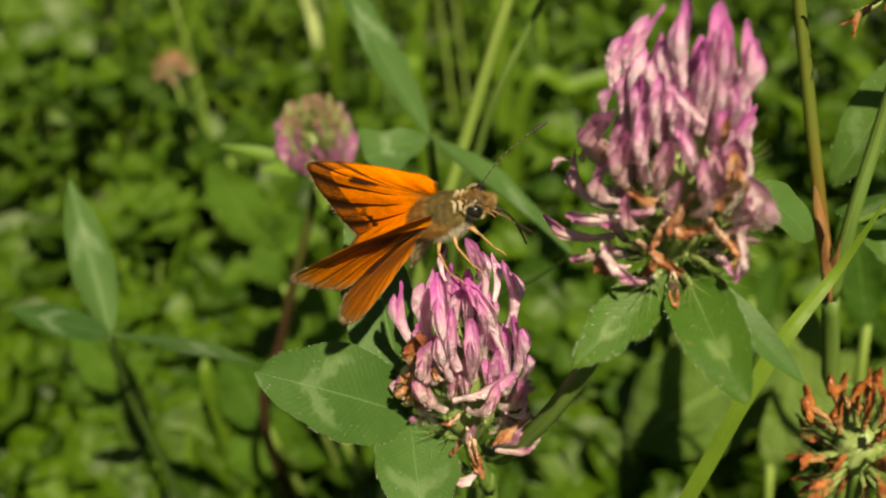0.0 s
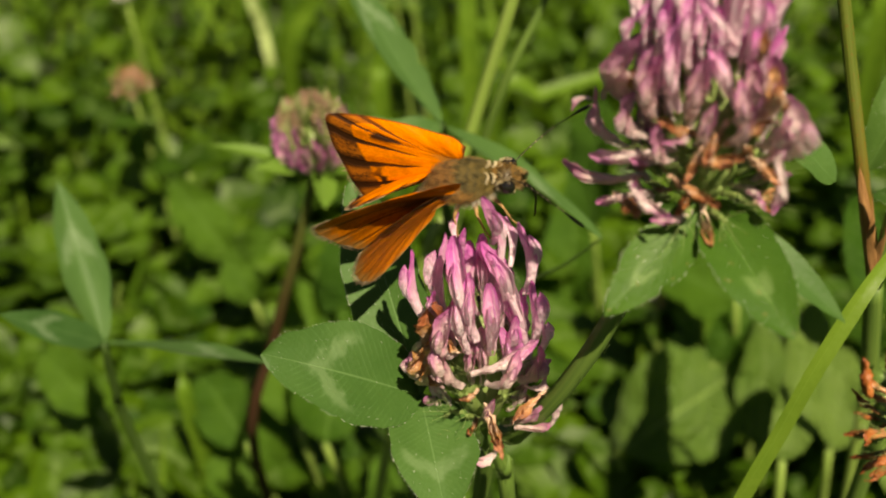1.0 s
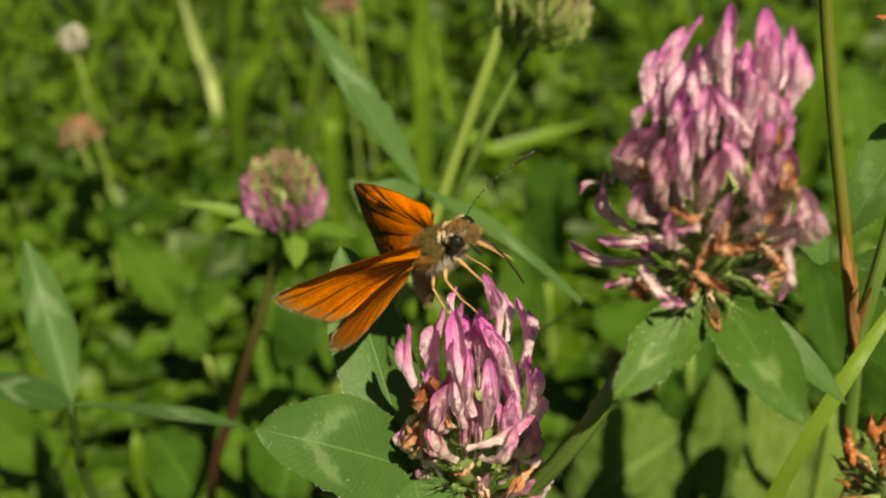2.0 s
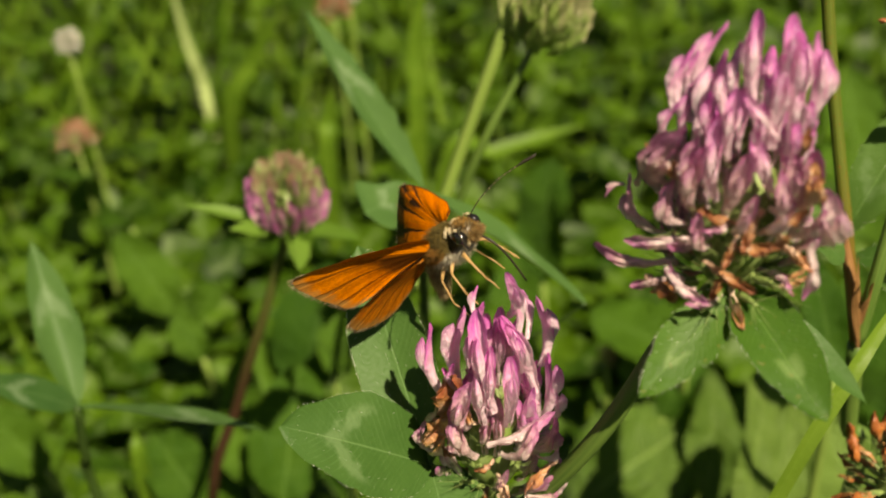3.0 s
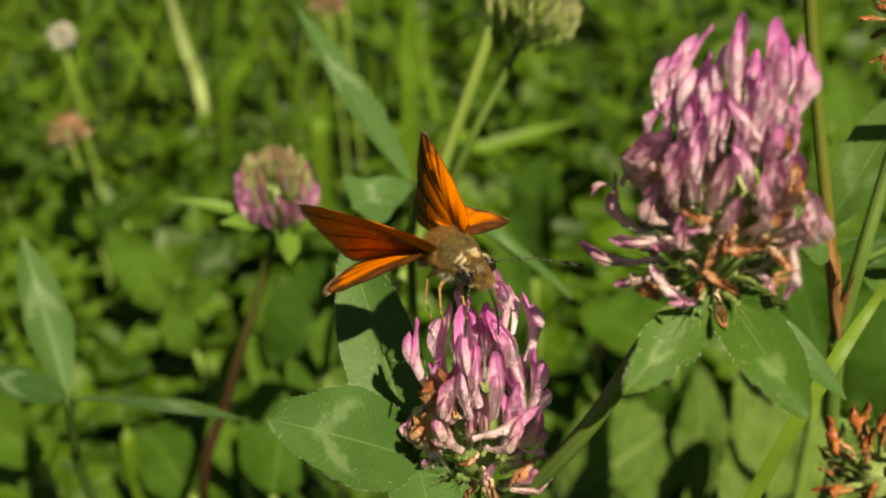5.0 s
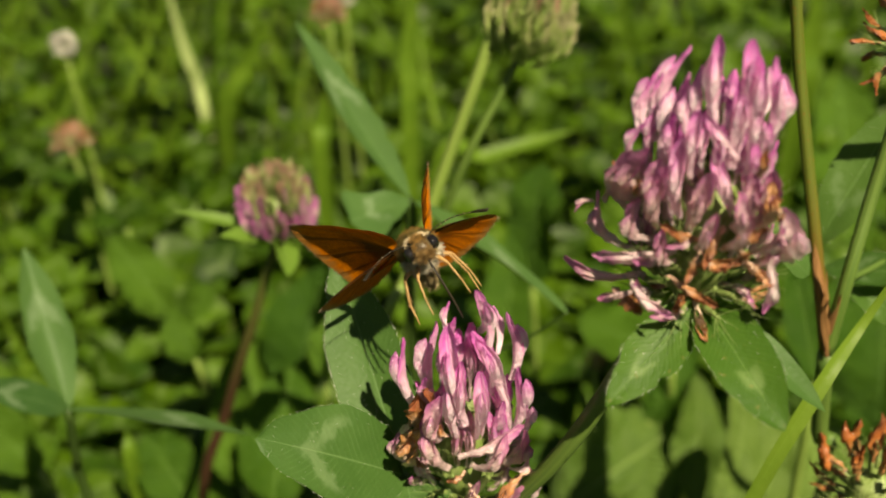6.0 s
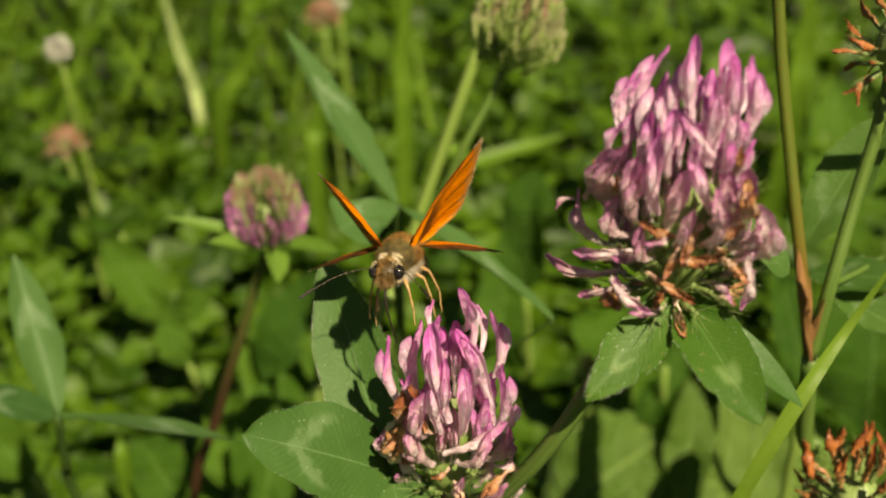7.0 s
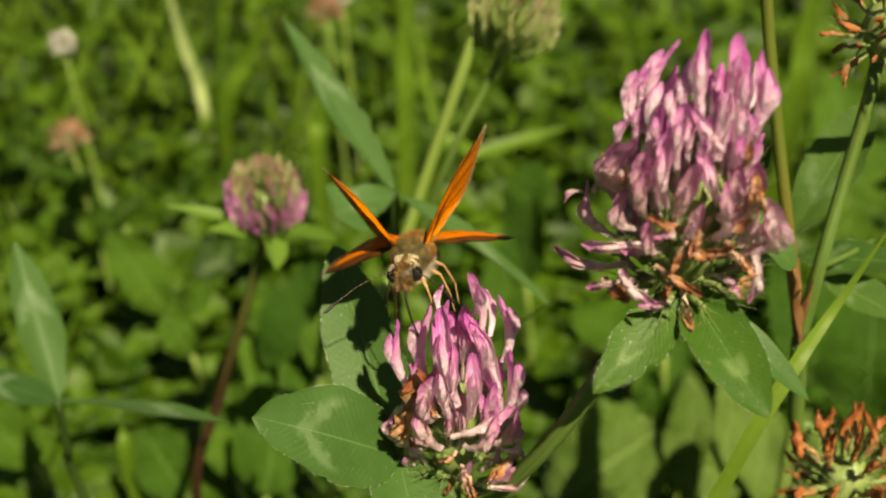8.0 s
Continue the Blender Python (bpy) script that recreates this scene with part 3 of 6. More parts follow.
def grass():
    rnd = random.Random(13)
    bm = bmesh.new()
    for _ in range(2100):
        x, y = cover_spot(rnd)
        thick = 0.5 + 0.5 * noise.noise(Vector((x * 5 + 4, y * 5, 7)))
        if rnd.random() > 0.25 + 0.6 * thick + 0.25 * (x < -0.05) * (y > 0.4):
            continue
        h = rnd.uniform(0.04, 0.10) * (1.0 + 0.5 * (y > 0.45))
        way = Vector((rnd.uniform(-0.5, 0.5), rnd.uniform(-0.5, 0.5), 1)).normalized()
        face = Vector((rnd.uniform(-1, 1), -1.2, 0.3))
        base = Vector((x, y, -0.002))
        add_leaf(bm, base, base + way * h, face, rnd.uniform(0.0018, 0.0042), shape="blade", fold=0.4, bend=rnd.uniform(-0.25, 0.25), seed=rnd.random(), nu=2, nv=7)
    tagged(part("grass", bm, BLADE, None, "scattered soft green grass blades among the clover"), category="grass", kind="stuff")


def low_clover_leaves():
    """Single clover leaves on their stalks, in the nearest stretch of ground."""
    rnd = random.Random(19)
    kinds = []
    for k in range(6):
        tall, size = (0.030, 0.040, 0.048, 0.056, 0.064, 0.036)[k], (0.016, 0.019, 0.015, 0.020, 0.017, 0.022)[k]
        x, y = -0.15 + 0.06 * k, 0.30 + 0.02 * (k % 3)
        ob = thing("clover_leaf", (x, y, -0.003), "small three-part green clover leaf low in the meadow", "clover", "low clover leaves")
        hub = Vector((0.006, -0.004, tall))
        stalk = part("leaf_stalk", tube([Vector((0, 0, 0)), Vector((0.001, 0, tall * 0.5)), hub], [0.0007, 0.0005], 6, 4), STEM_PALE, ob)
        lean = Vector((rnd.uniform(-0.4, 0.4), rnd.uniform(-0.5, 0.1), 1)).normalized()
        side = lean.orthogonal().normalized()
        for j in range(3):
            way = side.copy()
            way.rotate(Matrix.Rotation(2.094 * j + rnd.uniform(-0.15, 0.15), 3, lean))
            part("leaflet", leaf(hub, hub + way * size + lean * size * rnd.uniform(-0.1, 0.2), lean, size * 0.85, shape="round", fold=rnd.uniform(0.15, 0.4), bend=0.08, seed=k * 3 + j, nu=6, nv=9), COVER_NEAR, stalk)
        kinds.append(ob)
    for k in range(292):
        spot = (rnd.uniform(-0.17, 0.17), rnd.uniform(0.26, 0.43)) if k < 200 else (rnd.uniform(-0.13, 0.04), rnd.uniform(0.20, 0.33))
        m = Matrix.Translation((*spot, -0.003)) @ Matrix.Rotation(rnd.uniform(0, 6.283), 4, "Z")
        copy_thing(rnd.choice(kinds), m)


def meadow_around():
    """The same meadow, coarser, on all sides of the stretch before the camera."""
    rnd = random.Random(17)
    leaves, blades = bmesh.new(), bmesh.new()
    for _ in range(7500):
        r, ang = 2.6 * rnd.random() ** 0.75, rnd.uniform(0, 2 * math.pi)
        x, y = r * math.cos(ang), 0.4 + r * math.sin(ang)
        if 0.05 < y < 1.12 and abs(x) < 0.12 + 0.42 * y:
            continue
        hub = Vector((x, y, rnd.uniform(0.015, 0.06)))
        size = rnd.uniform(0.018, 0.034)
        lean = Vector((rnd.uniform(-0.8, 0.8), rnd.uniform(-0.8, 0.8), 1)).normalized()
        side = lean.orthogonal().normalized()
        side.rotate(Matrix.Rotation(rnd.uniform(0, 6.28), 3, lean))
        for k in range(3):
            way = side.copy()
            way.rotate(Matrix.Rotation(2.094 * k, 3, lean))
            add_leaf(leaves, hub, hub + way * size, lean, size * 0.9, shape="round", fold=0.25, bend=0.08, seed=rnd.random(), nu=2, nv=3)
        if rnd.random() < 0.5:
            base = Vector((x, y, -0.002))
            way = Vector((rnd.uniform(-0.5, 0.5), rnd.uniform(-0.5, 0.5), 1)).normalized()
            add_leaf(blades, base, base + way * rnd.uniform(0.05, 0.13), (rnd.uniform(-1, 1), -1, 0.3), 0.005, shape="blade", fold=0.4, bend=0.15, seed=rnd.random(), nu=2, nv=4)
    tagged(part("ground_clover", leaves, COVER, None, "wider carpet of green clover leaves in the meadow"), category="clover", kind="stuff")
    tagged(part("grass", blades, BLADE, None, "soft green grass blades of the wider meadow"), category="grass", kind="stuff")


ground_clover()
ground_stalks()
grass()
low_clover_leaves()
meadow_around()


def broad_plant(place, leaves, label, material=BROAD):
    """A low rosette of broad leaves: each a length, width, heading in degrees and rise in degrees."""
    ob = thing("broadleaf_plant", place, label, "plant", "broad-leaved plants in the meadow")
    for k, (ln, wd, head, rise) in enumerate(leaves):
        a, e = radians(head), radians(rise)
        way = Vector((math.cos(a) * math.cos(e), math.sin(a) * math.cos(e), math.sin(e)))
        up = Vector((-math.cos(a) * math.sin(e), -math.sin(a) * math.sin(e), math.cos(e)))
        start = way * ln * 0.25
        stalk = part("leaf_stalk", tube([Vector((0, 0, -0.002)), start * 0.5 + up * 0.002, start], [0.0012, 0.0009], 6, 3), STEM_PALE, ob)
        part("leaf_blade", leaf(start, start + way * ln, up, wd, shape="oval", fold=0.3, bend=0.16, wave=0.05, seed=k + 5, nu=8, nv=16), material, stalk)
    return ob


PLAIN_BROAD = "low plant with broad ribbed green leaves in the clover"
broad_plant((0.090, 0.305, 0.004), [(0.05, 0.036, 190, 28), (0.05, 0.03, 60, 40), (0.045, 0.028, 300, 30), (0.05, 0.026, 130, 45)], PLAIN_BROAD)
broad_plant((0.012, 0.330, 0.003), [(0.075, 0.022, 75, 62), (0.055, 0.024, 180, 40), (0.05, 0.02, 20, 50)], PLAIN_BROAD)
broad_plant((-0.075, 0.300, 0.003), [(0.05, 0.026, 120, 55), (0.045, 0.03, 220, 35), (0.055, 0.025, 30, 50), (0.05, 0.028, 170, 60)], PLAIN_BROAD)
broad_plant((-0.115, 0.360, 0.003), [(0.05, 0.034, 90, 60), (0.05, 0.03, 200, 40), (0.05, 0.03, 330, 45)], PLAIN_BROAD)
broad_plant((0.125, 0.300, 0.003), [(0.075, 0.03, 85, 70), (0.06, 0.026, 140, 60), (0.06, 0.03, 20, 50)], PLAIN_BROAD)
broad_plant((-0.02, 0.255, 0.002), [(0.05, 0.024, 100, 50), (0.05, 0.026, 200, 45), (0.045, 0.026, 330, 40)], PLAIN_BROAD)
broad_plant((0.17, 0.42, 0.002), [(0.09, 0.04, 100, 60), (0.07, 0.03, 200, 45), (0.08, 0.04, 20, 55)], PLAIN_BROAD)


def broad_leaf(base, tip, up, width, label="broad smooth green leaf low in the meadow", material=None):
    """A single broad leaf on a stalk that rises from the ground."""
    base = Vector(base)
    root = Vector(down(base, 0.003, 0.015))
    ob = thing("broadleaf_plant", root, label, "plant", "broad-leaved plants in the meadow")
    stalk = part("leaf_stalk", tube([Vector((0, 0, 0)), (base - root) * 0.55 + Vector((0.002, 0.002, 0)), base - root], [0.0014, 0.0009], 6, 4), STEM_PALE, ob)
    part("leaf_blade", leaf(base - root, Vector(tip) - root, up, width, shape="oval", fold=0.32, bend=0.14, wave=0.14, seed=int(1e4 * abs(base.x)), nu=8, nv=26, bite=0.3), material or BROAD, stalk)


def down(point, x=0.0, y=0.0):
    """The spot on the ground below a point, shifted."""
    return (point[0] + x, point[1] + y, -0.003)


broad_leaf((0.0290, 0.2500, 0.0620), (0.0690, 0.2720, 0.0780), (-0.1, -0.55, 0.85), 0.033, "broad rounded pale green leaf with ribs, low in the meadow", BROAD_PALE)
broad_leaf((0.0674, 0.2500, 0.0639), (0.0695, 0.2750, 0.0921), (0.1, -0.75, 0.6), 0.016, "broad light green leaf low in the meadow", BROAD_PALE)
broad_leaf((0.0748, 0.2150, 0.0970), (0.0816, 0.2380, 0.1096), (0.0, -0.75, 0.65), 0.015, "broad light green leaf low in the meadow", BROAD_PALE)
broad_leaf((0.0547, 0.2900, 0.0807), (0.0633, 0.3100, 0.0832), (0.1, -0.6, 0.8), 0.016, "broad light green leaf low in the meadow", BROAD)
broad_leaf((0.0560, 0.2700, 0.0780), (0.0700, 0.2860, 0.1020), (0.1, -0.7, 0.7), 0.012)
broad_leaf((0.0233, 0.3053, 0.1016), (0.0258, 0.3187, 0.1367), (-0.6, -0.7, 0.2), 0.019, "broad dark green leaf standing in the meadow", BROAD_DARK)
broad_leaf((-0.0898, 0.3089, 0.0812), (-0.0742, 0.3104, 0.0972), (0.1, -0.5, 0.9), 0.012)
broad_leaf((-0.0527, 0.2620, 0.0598), (-0.0617, 0.2848, 0.0966), (0.3, -0.9, 0.4), 0.030)
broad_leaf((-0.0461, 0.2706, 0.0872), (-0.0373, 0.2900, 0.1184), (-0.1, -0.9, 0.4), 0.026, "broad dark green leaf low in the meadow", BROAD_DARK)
# Faces away from the sun; its dark colour carries added shade as well.
broad_leaf((-0.1157, 0.3629, 0.0870), (-0.1331, 0.3689, 0.1104), (-0.9, -0.5, -0.2), 0.036, "broad leaf with shade put into its dark green, low in the meadow", BROAD_DARK)
broad_leaf((-0.0932, 0.3234, 0.0775), (-0.1133, 0.3373, 0.1001), (0.2, -0.8, 0.6), 0.018)
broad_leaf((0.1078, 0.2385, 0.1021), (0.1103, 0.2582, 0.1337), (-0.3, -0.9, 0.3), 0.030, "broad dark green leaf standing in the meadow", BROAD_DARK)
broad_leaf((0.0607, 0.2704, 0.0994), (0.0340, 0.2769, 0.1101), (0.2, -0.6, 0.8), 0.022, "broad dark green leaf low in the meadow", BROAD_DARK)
broad_leaf((-0.0787, 0.2927, 0.0824), (-0.0872, 0.2999, 0.0940), (0.2, -0.8, 0.6), 0.013)
broad_leaf((-0.1139, 0.2477, 0.0782), (-0.1308, 0.2565, 0.0925), (0.2, -0.7, 0.7), 0.016)


broad_leaf((-0.0224, 0.2179, 0.0566), (-0.0312, 0.2395, 0.0778), (0.1, -0.7, 0.7), 0.024)
broad_leaf((-0.0068, 0.2123, 0.0610), (-0.0099, 0.2315, 0.0784), (-0.2, -0.7, 0.7), 0.022)
broad_leaf((-0.0464, 0.225, 0.0881), (-0.0426, 0.25, 0.1125), (0.1, -0.7, 0.7), 0.022, "broad light green leaf low in the meadow", BROAD)
broad_leaf((-0.0548, 0.232, 0.0873), (-0.0604, 0.258, 0.1044), (-0.1, -0.75, 0.65), 0.018, "broad light green leaf low in the meadow", BROAD)
broad_leaf((-0.0688, 0.232, 0.0813), (-0.0831, 0.248, 0.0908), (0.2, -0.6, 0.8), 0.018, "broad light green leaf low in the meadow", BROAD)
broad_leaf((-0.0339, 0.245, 0.1126), (-0.0293, 0.262, 0.1186), (0.1, -0.8, 0.6), 0.016, "broad light green leaf low in the meadow", BROAD)
broad_leaf((0.1023, 0.2263, 0.0687), (0.0971, 0.2527, 0.0978), (-0.1, -0.8, 0.6), 0.026, "broad pale green leaf with ribs, low in the meadow", BROAD_PALE)
broad_leaf((0.0566, 0.1850, 0.1214), (0.0658, 0.2150, 0.1395), (0.2, -0.8, 0.55), 0.0115, "long light green leaf standing in the meadow", BROAD_PALE)
broad_leaf((0.0734, 0.1950, 0.1514), (0.0712, 0.2150, 0.1672), (-0.1, -0.8, 0.6), 0.0095, "long light green leaf standing in the meadow", BROAD)
broad_leaf((0.0651, 0.2600, 0.0716), (0.0901, 0.2900, 0.0679), (0.1, -0.7, 0.7), 0.020, material=BROAD)
broad_leaf((-0.0710, 0.2341, 0.0559), (-0.0762, 0.2532, 0.0814), (0.2, -0.75, 0.6), 0.026)


def tall_blade(points, width, face, label, material=BLADE):
    """A single long blade of grass along the points, rooted at the first."""
    origin = Vector(points[0])
    bm = bmesh.new()
    uvl = bm.loops.layers.uv.verify()
    line = spline(rel(points, origin), 8)
    face = Vector(face).normalized()
    rows = []
    for k, q in enumerate(line):
        v = k / (len(line) - 1)
        ahead = (line[min(k + 1, len(line) - 1)] - line[max(k - 1, 0)]).normalized()
        side = ahead.cross(face).normalized()
        up = side.cross(ahead)
        half = width * 0.5 * min(1.0, 0.7 + v) * max(0.05, min(1.0, (1 - v) * 3.0)) ** 0.6
        rows.append([bm.verts.new(q + side * half * s + up * half * 0.35 * abs(s)) for s in (-1, -0.5, 0, 0.5, 1)])
    for j in range(len(rows) - 1):
        for i in range(4):
            f = bm.faces.new((rows[j][i], rows[j][i + 1], rows[j + 1][i + 1], rows[j + 1][i]))
            for loop, (a, b) in zip(f.loops, ((i, j), (i + 1, j), (i + 1, j + 1), (i, j + 1))):
                loop[uvl].uv = (a / 4, b / (len(rows) - 1))
    ob = thing("wild_grass", origin, label, "grass", "single grass plants")
    part("blade", bm, material, ob)
    return ob


# straw-pale blade far behind, and loose green blades
tall_blade([down((-0.1083, 0.4789, 0.0694), 0.002, 0.02), (-0.1105, 0.4857, 0.0669), (-0.1138, 0.4912, 0.0840), (-0.1190, 0.4922, 0.1047), (-0.1227, 0.4879, 0.1387)], 0.0042, (0.3, -1, 0.6), "pale straw-green dried grass blade", STRAW)
tall_blade([down((-0.0189, 0.3445, 0.1108), 0, 0.01), (-0.0060, 0.3448, 0.1192), (0.0085, 0.3475, 0.1234), (0.0231, 0.3524, 0.1258), (0.0383, 0.3600, 0.1269)], 0.005, (0, -0.6, 1), "bright green grass blade lying across the clover")
tall_blade([down((-0.0157, 0.3598, 0.0945), 0, 0.02), (-0.0157, 0.3730, 0.1158), (-0.0159, 0.3759, 0.1477), (-0.0132, 0.3767, 0.1762)], 0.006, (0.2, -1, 0.3), "upright green grass blade")
tall_blade([down((-0.0467, 0.3773, 0.0958), 0, 0.02), (-0.0475, 0.3805, 0.1009), (-0.0475, 0.3824, 0.1177), (-0.0455, 0.3821, 0.1307)], 0.006, (0.2, -1, 0.3), "short light green grass blade")
tall_blade([down((-0.0993, 0.4628, 0.0706), 0, 0.02), (-0.0954, 0.4548, 0.0850), (-0.0847, 0.4538, 0.1105), (-0.0712, 0.4510, 0.1330)], 0.007, (0.2, -1, 0.3), "upright green grass blade")
tall_blade([down((0.1294, 0.4180, 0.1050), 0, 0.02), (0.1253, 0.4049, 0.1113), (0.1253, 0.4045, 0.1379), (0.1250, 0.4033, 0.1631)], 0.009, (0.2, -1, 0.3), "upright green grass blade")
tall_blade([down((-0.0847, 0.2323, 0.0804), 0, 0.02), (-0.0833, 0.2354, 0.0854), (-0.0842, 0.2369, 0.1014)], 0.004, (0.2, -1, 0.5), "short dark green grass blade")


def small_head(place, meshes, size, label, name, seed, count=40):
    """A small round flower head on a thin stalk, down in the meadow."""
    root = Vector(down(place, 0.004, 0.006))
    ob = thing(name, root, label, "flower", "small flower heads in the meadow")
    top = Vector(place) - root
    part("stem", tube([Vector((0, 0, 0)), top * 0.5 + Vector((0.002, 0, 0)), top], [0.0009, 0.0007], 6, 4), STEM_PALE, ob)
    rnd = random.Random(seed)
    bm = bmesh.new()
    bmesh.ops.create_icosphere(bm, subdivisions=2, radius=size * 0.3)
    bm.loops.layers.uv.verify()
    head = part("flower_head", bm, CALYX, ob)
    head.matrix_basis = Matrix.Translation(top)
    for k in range(count):
        z = 1 - 1.7 * (k + 0.5) / count
        a = 2.39996 * k
        r = math.sqrt(1 - z * z)
        way = Vector((r * math.cos(a), r * math.sin(a), z + rnd.uniform(-0.1, 0.2))).normalized()
        fl = new("floret", rnd.choice(meshes))
        fl.parent = head
        ln = size * rnd.uniform(0.6, 0.8)
        fl.matrix_basis = Matrix.Translation(way * size * 0.2) @ turn_to(way, (0.1, 0.2, 1)).to_4x4() @ Matrix.Diagonal((ln * 1.5, ln * 1.5, ln, 1))
    return ob


small_head((-0.1342, 0.3860, 0.1461), WHITE, 0.0053, "small white clover head out in the meadow", "white_clover", 1, 70)
small_head((-0.0488, 0.4374, 0.1382), TAN, 0.0085, "tan withered clover head out in the meadow", "withered_clover", 2, 30)
small_head((-0.0430, 0.4406, 0.1432), WHITE, 0.005, "small whitish clover head out in the meadow", "white_clover", 5, 20)
small_head((-0.1294, 0.3622, 0.1213), TAN, 0.0085, "brown withered clover head low in the meadow", "withered_clover", 3, 26)
small_head((0.0395, 0.2760, 0.0951), TAN, 0.0045, "brown withered clover head low in the meadow", "withered_clover", 4, 20)


# ---- the near clover plants ----


def head_stem(ob, root, base, points, radii, material, hairs=0, seed=0):
    line = rel([root, *points, base], root)
    bm = tube(line, radii, 10, 6)
    if hairs:
        hairs_on_stem(bm, line, min(radii), hairs, 0.0011, seed)
    return part("stem", bm, material, ob)


def feeding_clover():
    base = Vector((0.0018, 0.1116, 0.1996))
    root = Vector(down(base, 0.006, 0.03))
    ob = thing("red_clover", root, "pink red clover head with withered lower florets, butterfly on top", "clover", "red clover plants")
    head_stem(ob, root, base, [(0.0046, 0.1149, 0.1735), (0.0040, 0.1119, 0.1904)], [0.0011, 0.0010, 0.0009], STEM, 120, 1)
    head = clover_head(ob, root, base, (0.02, 0.0, 1), 0.0245, 0.0068, 0.0090, 7, 3, crowd=(10, 15, 13, 8), rise=(20, 48, 66, 77, 86), core=0.56, droop=6, droop_meshes=CRISP + FADED[:2], open_front=0.15, ragged=1.0)
    # the tips of the crown
    lay_florets(head, BLOOM, [((2.1, -0.8, 23.3), (1.3, -0.0, 30.1), 1.21), ((1.2, 1.6, 24.3), (0.4, -3.0, 32.7), 1.10), ((4.9, -0.5, 18.9), (4.2, 0.2, 27.7), 1.26),
        ((5.2, -0.6, 20.7), (5.6, 0.2, 25.9), 1.43), ((4.3, -2.2, 16.5), (0.4, -1.4, 26.2), 1.21), ((0.9, 1.8, 18.8), (-0.1, -2.0, 26.3), 1.32),
        ((-2.3, 0.0, 24.6), (-2.4, 1.9, 28.0), 1.43), ((-3.6, -0.2, 14.3), (-3.9, 0.6, 26.1), 1.10), ((-0.3, -4.6, 15.6), (-2.8, -3.8, 28.5), 1.10),
        ((-1.9, -2.2, 18.3), (-3.2, -1.4, 24.7), 1.10), ((-5.2, -0.1, 18.1), (-5.7, -0.1, 21.7), 1.32), ((-5.5, -0.3, 13.7), (-7.7, 0.5, 23.9), 1.10),
        ((-1.3, 1.5, 19.7), (-1.7, 1.0, 26.6), 1.10), ((3.2, -0.2, 22.2), (2.8, 2.8, 26.9), 1.21)])
    # round the middle
    lay_florets(head, BLOOM, [((-1.3, -4.4, 13.7), (-2.5, -5.3, 22.6), 1.21), ((-0.7, -4.3, 15.0), (-1.1, -5.2, 24.8), 1.04), ((1.2, -4.4, 13.5), (1.0, -5.3, 23.5), 1.16),
        ((4.8, -0.4, 10.8), (1.5, -1.3, 19.6), 1.26), ((5.7, -0.5, 11.5), (5.8, -1.4, 21.2), 1.26), ((6.6, -0.6, 10.6), (7.0, -1.5, 16.4), 1.43),
        ((-4.4, -2.3, 16.7), (-5.0, -3.2, 21.0), 1.43), ((2.6, -3.0, 19.8), (1.8, -3.9, 25.0), 1.21), ((-0.1, -4.0, 18.5), (-1.4, -4.9, 23.8), 1.10)])
    # round the foot
    lay_florets(head, FADED, [((-3.2, -3.6, 12.5), (-3.3, -6.2, 20.4), 1.32), ((-2.1, -4.1, 8.4), (-4.8, -5.5, 17.1), 1.21), ((-1.0, -5.4, 11.3), (6.3, -5.0, 15.7), 0.94),
        ((0.8, -5.4, 9.9), (4.3, -6.5, 15.6), 1.21), ((4.9, -3.4, 8.0), (7.5, -2.8, 9.6), 1.54), ((4.3, -2.5, 8.0), (6.7, -4.3, 14.2), 1.32),
        ((8.0, -0.8, -0.4), (8.0, -0.8, 5.3), 1.10), ((3.9, -3.9, 2.0), (8.4, -0.9, -0.1), 0.99), ((1.9, -4.6, -0.1), (-2.3, -7.7, 0.2), 1.21),
        ((-6.3, -0.2, 5.3), (-7.9, -0.3, 10.5), 1.21)])
    # round the foot
    lay_florets(head, CRISP, [((-6.9, -0.2, 10.0), (-4.8, -5.6, 20.3), 1.32), ((-5.6, -0.1, 5.5), (-5.7, -4.9, 14.2), 1.32), ((-0.2, -6.0, 9.6), (-2.4, -6.6, 8.4), 1.76),
        ((0.5, -4.5, 6.1), (2.3, -7.2, 1.0), 1.21), ((7.6, -0.8, 5.3), (3.7, -6.0, 4.5), 0.99), ((-4.3, -3.4, 8.0), (-6.0, -4.1, 9.6), 1.65),
        ((-2.1, -4.0, 13.3), (-3.3, -5.0, 15.8), 1.43)])
    hub = Vector((-0.0056, 0.1118, 0.2027))
    clover_leaf(ob, root, hub, [
        ((-0.0218, 0.1043, 0.2152), (0.15, -0.55, 0.85), 0.0122, dict(fold=0.22, bend=0.12, nu=10, nv=30, wave=0.03, bite=0.12, hairs=160)),
        ((-0.0149, 0.1334, 0.2204), (-0.15, -0.8, 0.55), 0.0102, dict(fold=0.3, bend=-0.05, nu=10, nv=30, wave=0.03, bite=0.12, hairs=420, material=LEAF_NEAR_PLAIN)),
        ((-0.0019, 0.0975, 0.1974), (0.3, -0.75, 0.6), 0.0106, dict(fold=0.35, bend=0.05, nu=10, nv=24, wave=0.03, bite=0.1, hairs=160)),
    ], [(0.0040, 0.1119, 0.1904), (-0.0014, 0.1120, 0.1962), hub], LEAF_NEAR, 5)
    return ob


